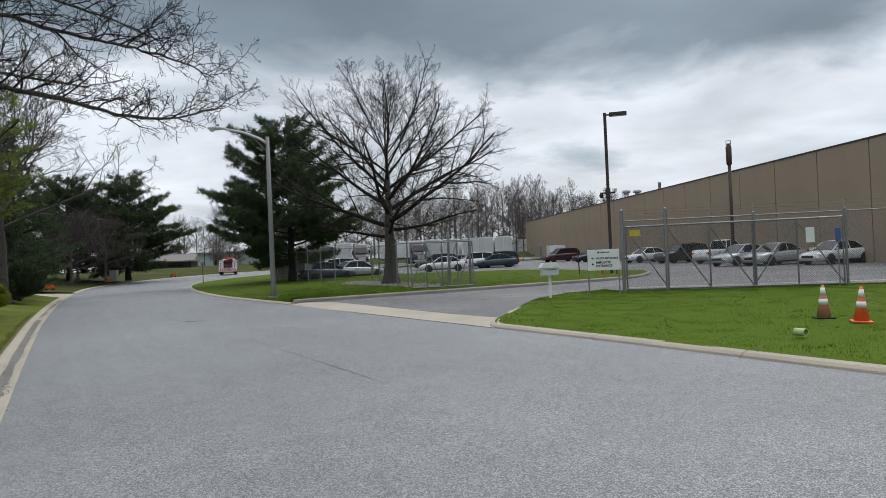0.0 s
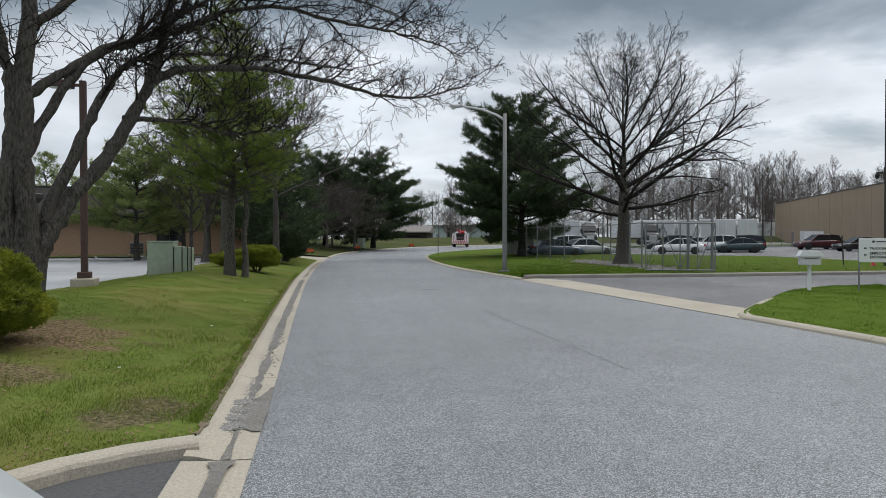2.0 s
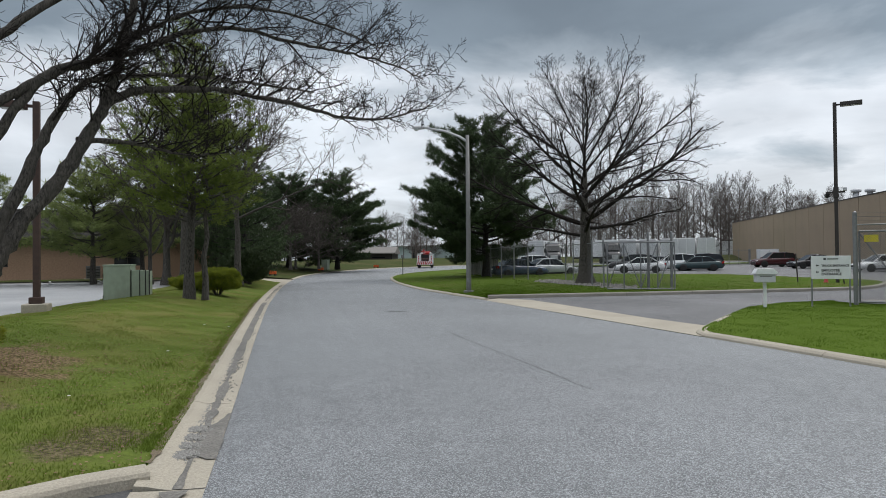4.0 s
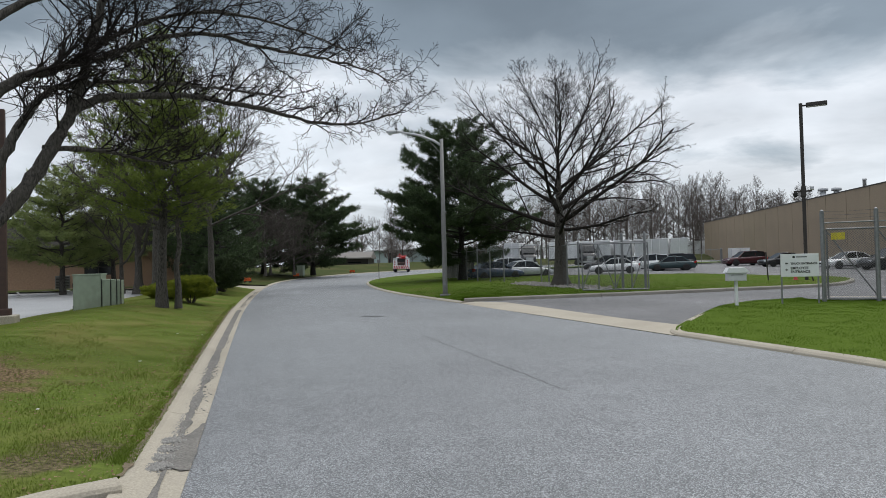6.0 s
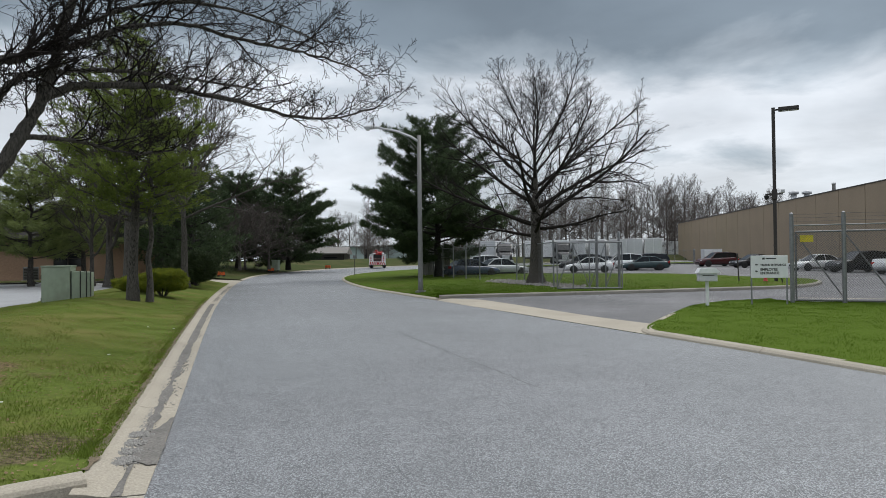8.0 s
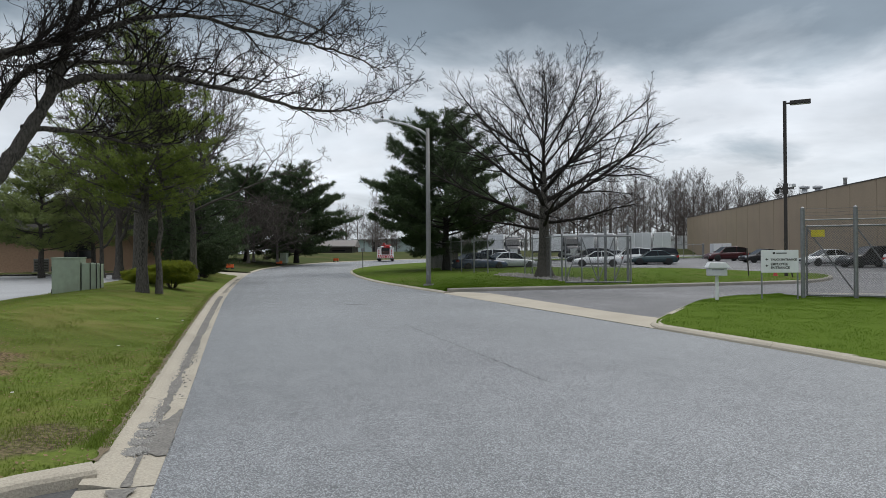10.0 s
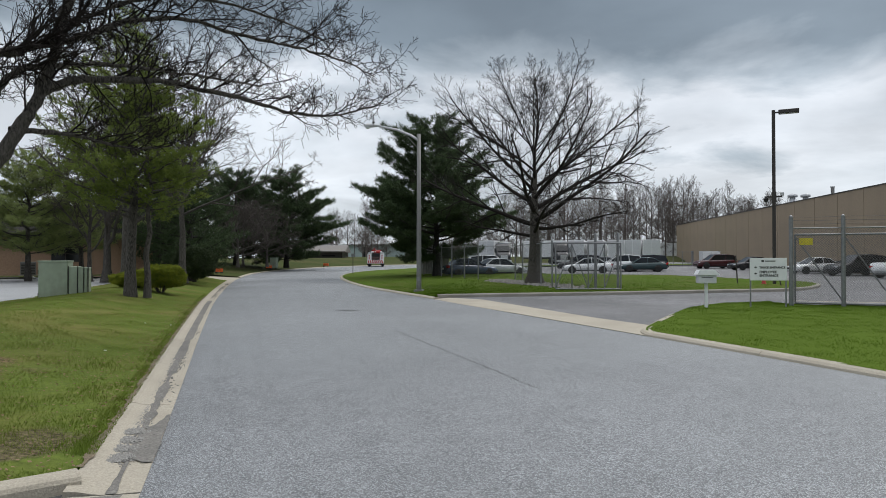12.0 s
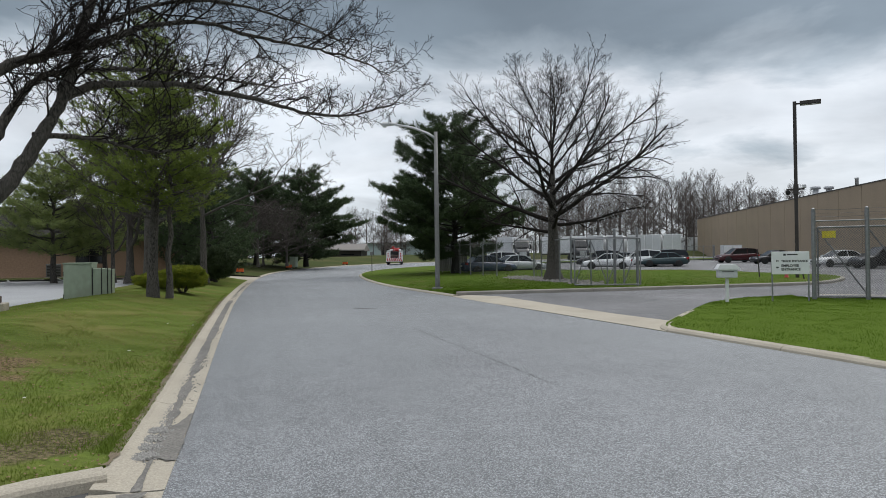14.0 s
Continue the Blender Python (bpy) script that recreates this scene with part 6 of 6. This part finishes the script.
rng = random.Random(3)
spots = []
for i in range(560):
    t = rng.random()
    x, y = -0.4 - 4.6 * t + rng.uniform(-0.6, 0.6), 32.6 + 8.6 * t + rng.uniform(-1.3, 1.3)
    spots.append((x, y, LZ(x, y) - 0.03, rng.uniform(0.08, 0.2)))
scatter_stones("riprap", "pile of grey riprap stones by the oak", "stones", spots, STONE)
GUT = offset(L1, 0.22)
spots = []
for i in range(8000):
    k = min(len(GUT) - 2, int(rng.random() ** 1.7 * (len(GUT) - 1) * 0.9))
    p = GUT[k].lerp(GUT[k + 1], rng.random())
    den = noise.noise((p.x * 0.55, p.y * 0.55, 8)) + 0.25 + (0.6 if 4.9 < p.y < 6.9 else 0)
    if rng.random() < den:
        q = p + Vector((rng.gauss(0.02 if p.y > 6.9 else -0.04, 0.085 if p.y > 6.9 else 0.06), rng.gauss(0, 0.05)))
        spots.append((q.x, q.y, on_road(q.x, q.y) + 0.010, rng.uniform(0.006, 0.019)))
for i in range(900):  # a heap of washed-out stones where the pan has broken
    k = rng.uniform(0, 1)
    p = offset([a for a in L1 if 4.9 < a.y < 6.4], 0.27)
    q = p[int(k * (len(p) - 1))] + Vector((rng.gauss(0, 0.06), rng.gauss(0, 0.05)))
    spots.append((q.x, q.y, 0.018, rng.uniform(0.008, 0.024)))
scatter_stones("gutter_gravel", "loose gravel lying in the gutter", "gravel", spots, PEBBLE)


def blades(name, label, a, b, height, n, mat, seed, near, far, h=0.055, w=0.009, gap=True):
    """Grass blades over a lawn strip, thinning out with distance from the kerb end."""
    gen = random.Random(seed)
    A, B = resample(a, 220), resample(b, 220)
    mb = MB()
    V, Fc = mb.v, mb.f
    made = 0
    tries = 0
    while made < n and tries < n * 12:
        tries += 1
        u, v = gen.random() * 218.9, gen.random()
        i = int(u)
        p = A[i].lerp(A[i + 1], u - i).lerp(B[i].lerp(B[i + 1], u - i), v)
        dd = math.hypot(p.x, p.y)
        if dd > far or gen.random() > (near / max(near, dd)) ** 1.6:
            continue
        if gap and noise.noise((p.x * 1.6, p.y * 1.6, seed)) < -0.5 + 0.2 * gen.random():
            continue
        if gap and gen.random() < 0.85 * math.exp(-((p.x + 8.3) ** 2 + (p.y - 6.8) ** 2) / 2.2):
            continue
        z = height(p.x, p.y, v) - 0.008
        s = (0.7 + 0.6 * noise.noise((p.x * 1.7, p.y * 1.7, 4))) * gen.uniform(0.6, 1.4)
        an = gen.uniform(0, 6.283)
        c, sn = math.cos(an) * w, math.sin(an) * w
        lx, ly = gen.gauss(0, h * 0.45), gen.gauss(0, h * 0.45)
        k = len(V)
        V.append((p.x - c, p.y - sn, z))
        V.append((p.x + c, p.y + sn, z))
        V.append((p.x + lx, p.y + ly, z + h * s))
        Fc.append((k, k + 1, k + 2))
        made += 1
    return tagged(part(name, mb, mat), label, "grass", kind="stuff")


blades("grass", "short patchy spring grass on the rising lawn", LAWN_A, LAWN_B, left_lawn_z, 280000, BLADE, 1, 7, 32, 0.040, 0.0042)
EDGE = [p for p in L1 if 4.9 < p.y < 30]
blades("grass", "ragged grass hanging over the edge of the gutter", offset(EDGE, 0.43), offset(EDGE, 0.60), lambda x, y, v: on_road(x, y) + 0.055 + 0.03 * v, 7000, BLADE, 4, 6, 32, 0.04, 0.0042)
RA = [p + Vector((0.12, 0.07)) for p in RIGHT_KERB] + [p + Vector((0.12, 0)) for p in CORNER_KERB[1:]]
blades("grass", "lush green grass on the lawn beside the drive", RA, RIGHT_BACK + [(6.5, 24.4)], right_lawn_z, 230000, BLADE_LUSH, 2, 14, 34, 0.042, 0.006, False)
blades("grass", "mown grass on the island lawn by the oak", offset(ISLAND_ROAD, -0.16), ISLAND_BACK, island_z, 70000, BLADE_LUSH, 3, 30, 62, 0.05, 0.012, False)
lit = MB()
gen = random.Random(12)
LA, LB = resample(LAWN_A, 120), resample(LAWN_B, 120)
for i in range(60000):
    u, v = gen.random() ** 1.3 * 70, gen.random()
    k = int(u)
    p = LA[k].lerp(LA[k + 1], u - k).lerp(LB[k].lerp(LB[k + 1], u - k), v)
    edge = math.exp(-v * 20) * 0.7
    heap = math.exp(-((p.x + 8.2) ** 2 + (p.y - 6.7) ** 2) / 3.2)
    if gen.random() > edge + heap + 0.06:
        continue
    z = left_lawn_z(p.x, p.y, v) + 0.012
    r, an = gen.uniform(0.008, 0.026), gen.uniform(0, 6.28)
    c, s = math.cos(an) * r, math.sin(an) * r
    lit.add([(p.x - c, p.y - s, z), (p.x + s * 0.5, p.y - c * 0.5, z + gen.uniform(0, 0.012)), (p.x + c, p.y + s, z + gen.uniform(0, 0.01)), (p.x - s * 0.5, p.y + c * 0.5, z)], [(0, 1, 2, 3)])
tagged(part("leaf_litter", lit, DRYLEAF), "brown leaf litter and chips on the lawn", "leaves", kind="stuff")
for i, (x, y) in enumerate(((-6.3, 9.2), (-7.6, 12.9), (-8.4, 13.2), (-5.0, 5.9))):
    top = thing("litter_scrap", "small white scrap of paper litter on the grass", "litter", pose(x - 0.75, y, 0.25, 0, 0, 40 * i), "litter on the lawn")
    part("scrap", MB().box(-0.018, -0.012, 0, 0.02, 0.013, 0.006), WHITE, top)
# patched, gravelly stretches lie in the gutter, ragged at both sides
seg = [p for p in resample(L1, 1400) if p.y < 24]
inner, outer = [], []
for p, a, b in zip(seg, offset(seg, 0.11), offset(seg, 0.24)):
    w = 0.5 + 0.9 * noise.noise((p.x * 0.9, p.y * 0.9, 3)) + 0.35 * noise.noise((p.x * 5, p.y * 5, 7))
    m = (a + b) / 2
    e = max(0.3, min(1.45, 1.15 * w + 0.8 * smooth_step(9.5, 11.5, p.y)))
    inner.append(m + (a - m) * e)
    outer.append(m + (b - m) * (e * 0.9 + 0.1 * noise.noise((p.x * 9, p.y * 9, 1))))
strip("gutter_grit", inner, outer, len(seg), 2, lambda x, y, v: 0.0135 + on_road(x, y), CONCRETE_WET, "dark grit washed along the gutter", "gutter grit")
seg = [p for p in seg if 4.95 < p.y < 6.5]
inner = [p + Vector((0.02 * noise.noise((p.x * 7, p.y * 7, 2)), 0)) for p in offset(seg, -0.025)]
outer = []
for k, p in enumerate(offset(seg, 0.20)):
    f = k / len(seg)
    outer.append(p.lerp(inner[k], 0.85 * smooth_step(0.45, 1.0, f) + 0.6 * (1 - smooth_step(0, 0.12, f))) + Vector((0.03 * noise.noise((p.x * 6, p.y * 6, 5)), 0)))
strip("gutter_patch", inner, outer, len(seg), 2, lambda x, y, v: 0.018, CONCRETE_WET, "dark asphalt patch over the gutter edge", "gutter patch")
# bare soil and leaf crumbs where the lawn meets the kerb
SOIL = material("bare_soil", (0.21, 0.165, 0.11), (0.09, 0.07, 0.045), 40, (0.10, 0.09, 0.05), 3.0, 0.95, 0.9, 60)
seg = [p for p in resample(L1, 1400) if 4.8 < p.y < 26]
inner, outer = [], []
for p, a, b in zip(seg, offset(seg, 0.44), offset(seg, 0.56)):
    inner.append(a + (a - b) * (0.25 * noise.noise((p.x * 6, p.y * 6, 21)) + 0.2 * noise.noise((p.x * 17, p.y * 17, 22))))
    e = 0.34 + 0.35 * noise.noise((p.x * 1.4, p.y * 1.4, 23)) + 0.4 * noise.noise((p.x * 14, p.y * 14, 24))
    outer.append(a.lerp(b, max(0.12, e)))
strip("lawn_edge_soil", inner, outer, len(seg), 2, lambda x, y, v: 0.062 + 0.012 * v + on_road(x, y), SOIL, "brown bare soil between lawn and kerb", "soil")
# wet silt across the side drive's gutter
seg = [p for p in L0 if 1.5 < p.y < 4.3]
inner, outer = [], []
for p, a, b in zip(seg, offset(seg, 0.06), offset(seg, 0.30)):
    e = 0.55 + 0.8 * noise.noise((p.x * 1.3, p.y * 1.3, 11)) + 0.25 * noise.noise((p.x * 7, p.y * 7, 13))
    e = max(0.4, min(1.2, e + 0.2))
    m = (a + b) / 2
    inner.append(m + (a - m) * e)
    outer.append(m + (b - m) * e)
strip("gutter_silt", inner, outer, len(seg), 2, lambda x, y, v: 0.034, CONCRETE_WET, "grey silt stain in the gutter", "gutter silt")

# small repairs in the carriageway


def road_top(x, y):
    k = min(range(len(ROAD_A)), key=lambda i: abs((ROAD_A[i] + ROAD_B[i]).y / 2 - y) + 0.3 * abs((ROAD_A[i] + ROAD_B[i]).x / 2 - x))
    a, b = ROAD_A[k], ROAD_B[k]
    v = (Vector((x, y)) - a).dot(b - a) / (b - a).length_squared
    return 0.05 * math.sin(math.pi * min(1, max(0, v)))


ROAD_A, ROAD_B = resample(LEFT_EDGE, 240), resample(RIGHT_EDGE, 240)
for x, y, a, b in ((-7.0, 19.9, 0.40, 0.10), (0.04, 11.4, 0.06, 0.02)):
    ring = MB()
    for k in range(14):
        t = 6.2832 * k / 14
        r = 1 + 0.35 * noise.noise((x + math.cos(t) * 2, y + math.sin(t) * 2, 4))
        ring.v.append((x + a * r * math.cos(t), y + b * r * math.sin(t), road_top(x, y) + 0.007))
    ring.f.append(tuple(range(14)))
    tagged(part("road_patch", ring, DRIVE_OLD), "small dark patch in the asphalt", "road patch", kind="structure")
# a ragged paving seam along the carriageway
seam = resample([(-4.0, 14.6), (-2.75, 12.37), (-1.66, 10.48), (-0.5, 8.4)], 90)
seam = [p + Vector((0.03 * noise.noise((p.x * 3, p.y * 3, 6)), 0)) for p in seam]
strip("road_seam", seam, [p + Vector((0.012 + 0.008 * noise.noise((p.x * 11, p.y * 11, 9)), 0)) for p in seam], 90, 2, lambda x, y, v: road_top(x, y) + 0.005, DRIVE_OLD, "thin dark seam in the asphalt", "road seam")
# faded bay lines on the side lot
for k in range(7):
    p, q = Vector((-27.0 - 2.0 * k, 38.5 - 1.9 * k)), Vector((-30.2 - 2.0 * k, 41.6 - 1.9 * k))
    d = (q - p).normalized()
    n = Vector((-d.y, d.x)) * 0.06
    z = LOT_Z + 0.165
    line = MB().add([(p.x + n.x, p.y + n.y, z), (q.x + n.x, q.y + n.y, z + 0.03), (q.x - n.x, q.y - n.y, z + 0.03), (p.x - n.x, p.y - n.y, z)], [(0, 1, 2, 3)])
    tagged(part("bay_line", line, GREYPAINT), "faded white parking bay line", "bay line", kind="structure")
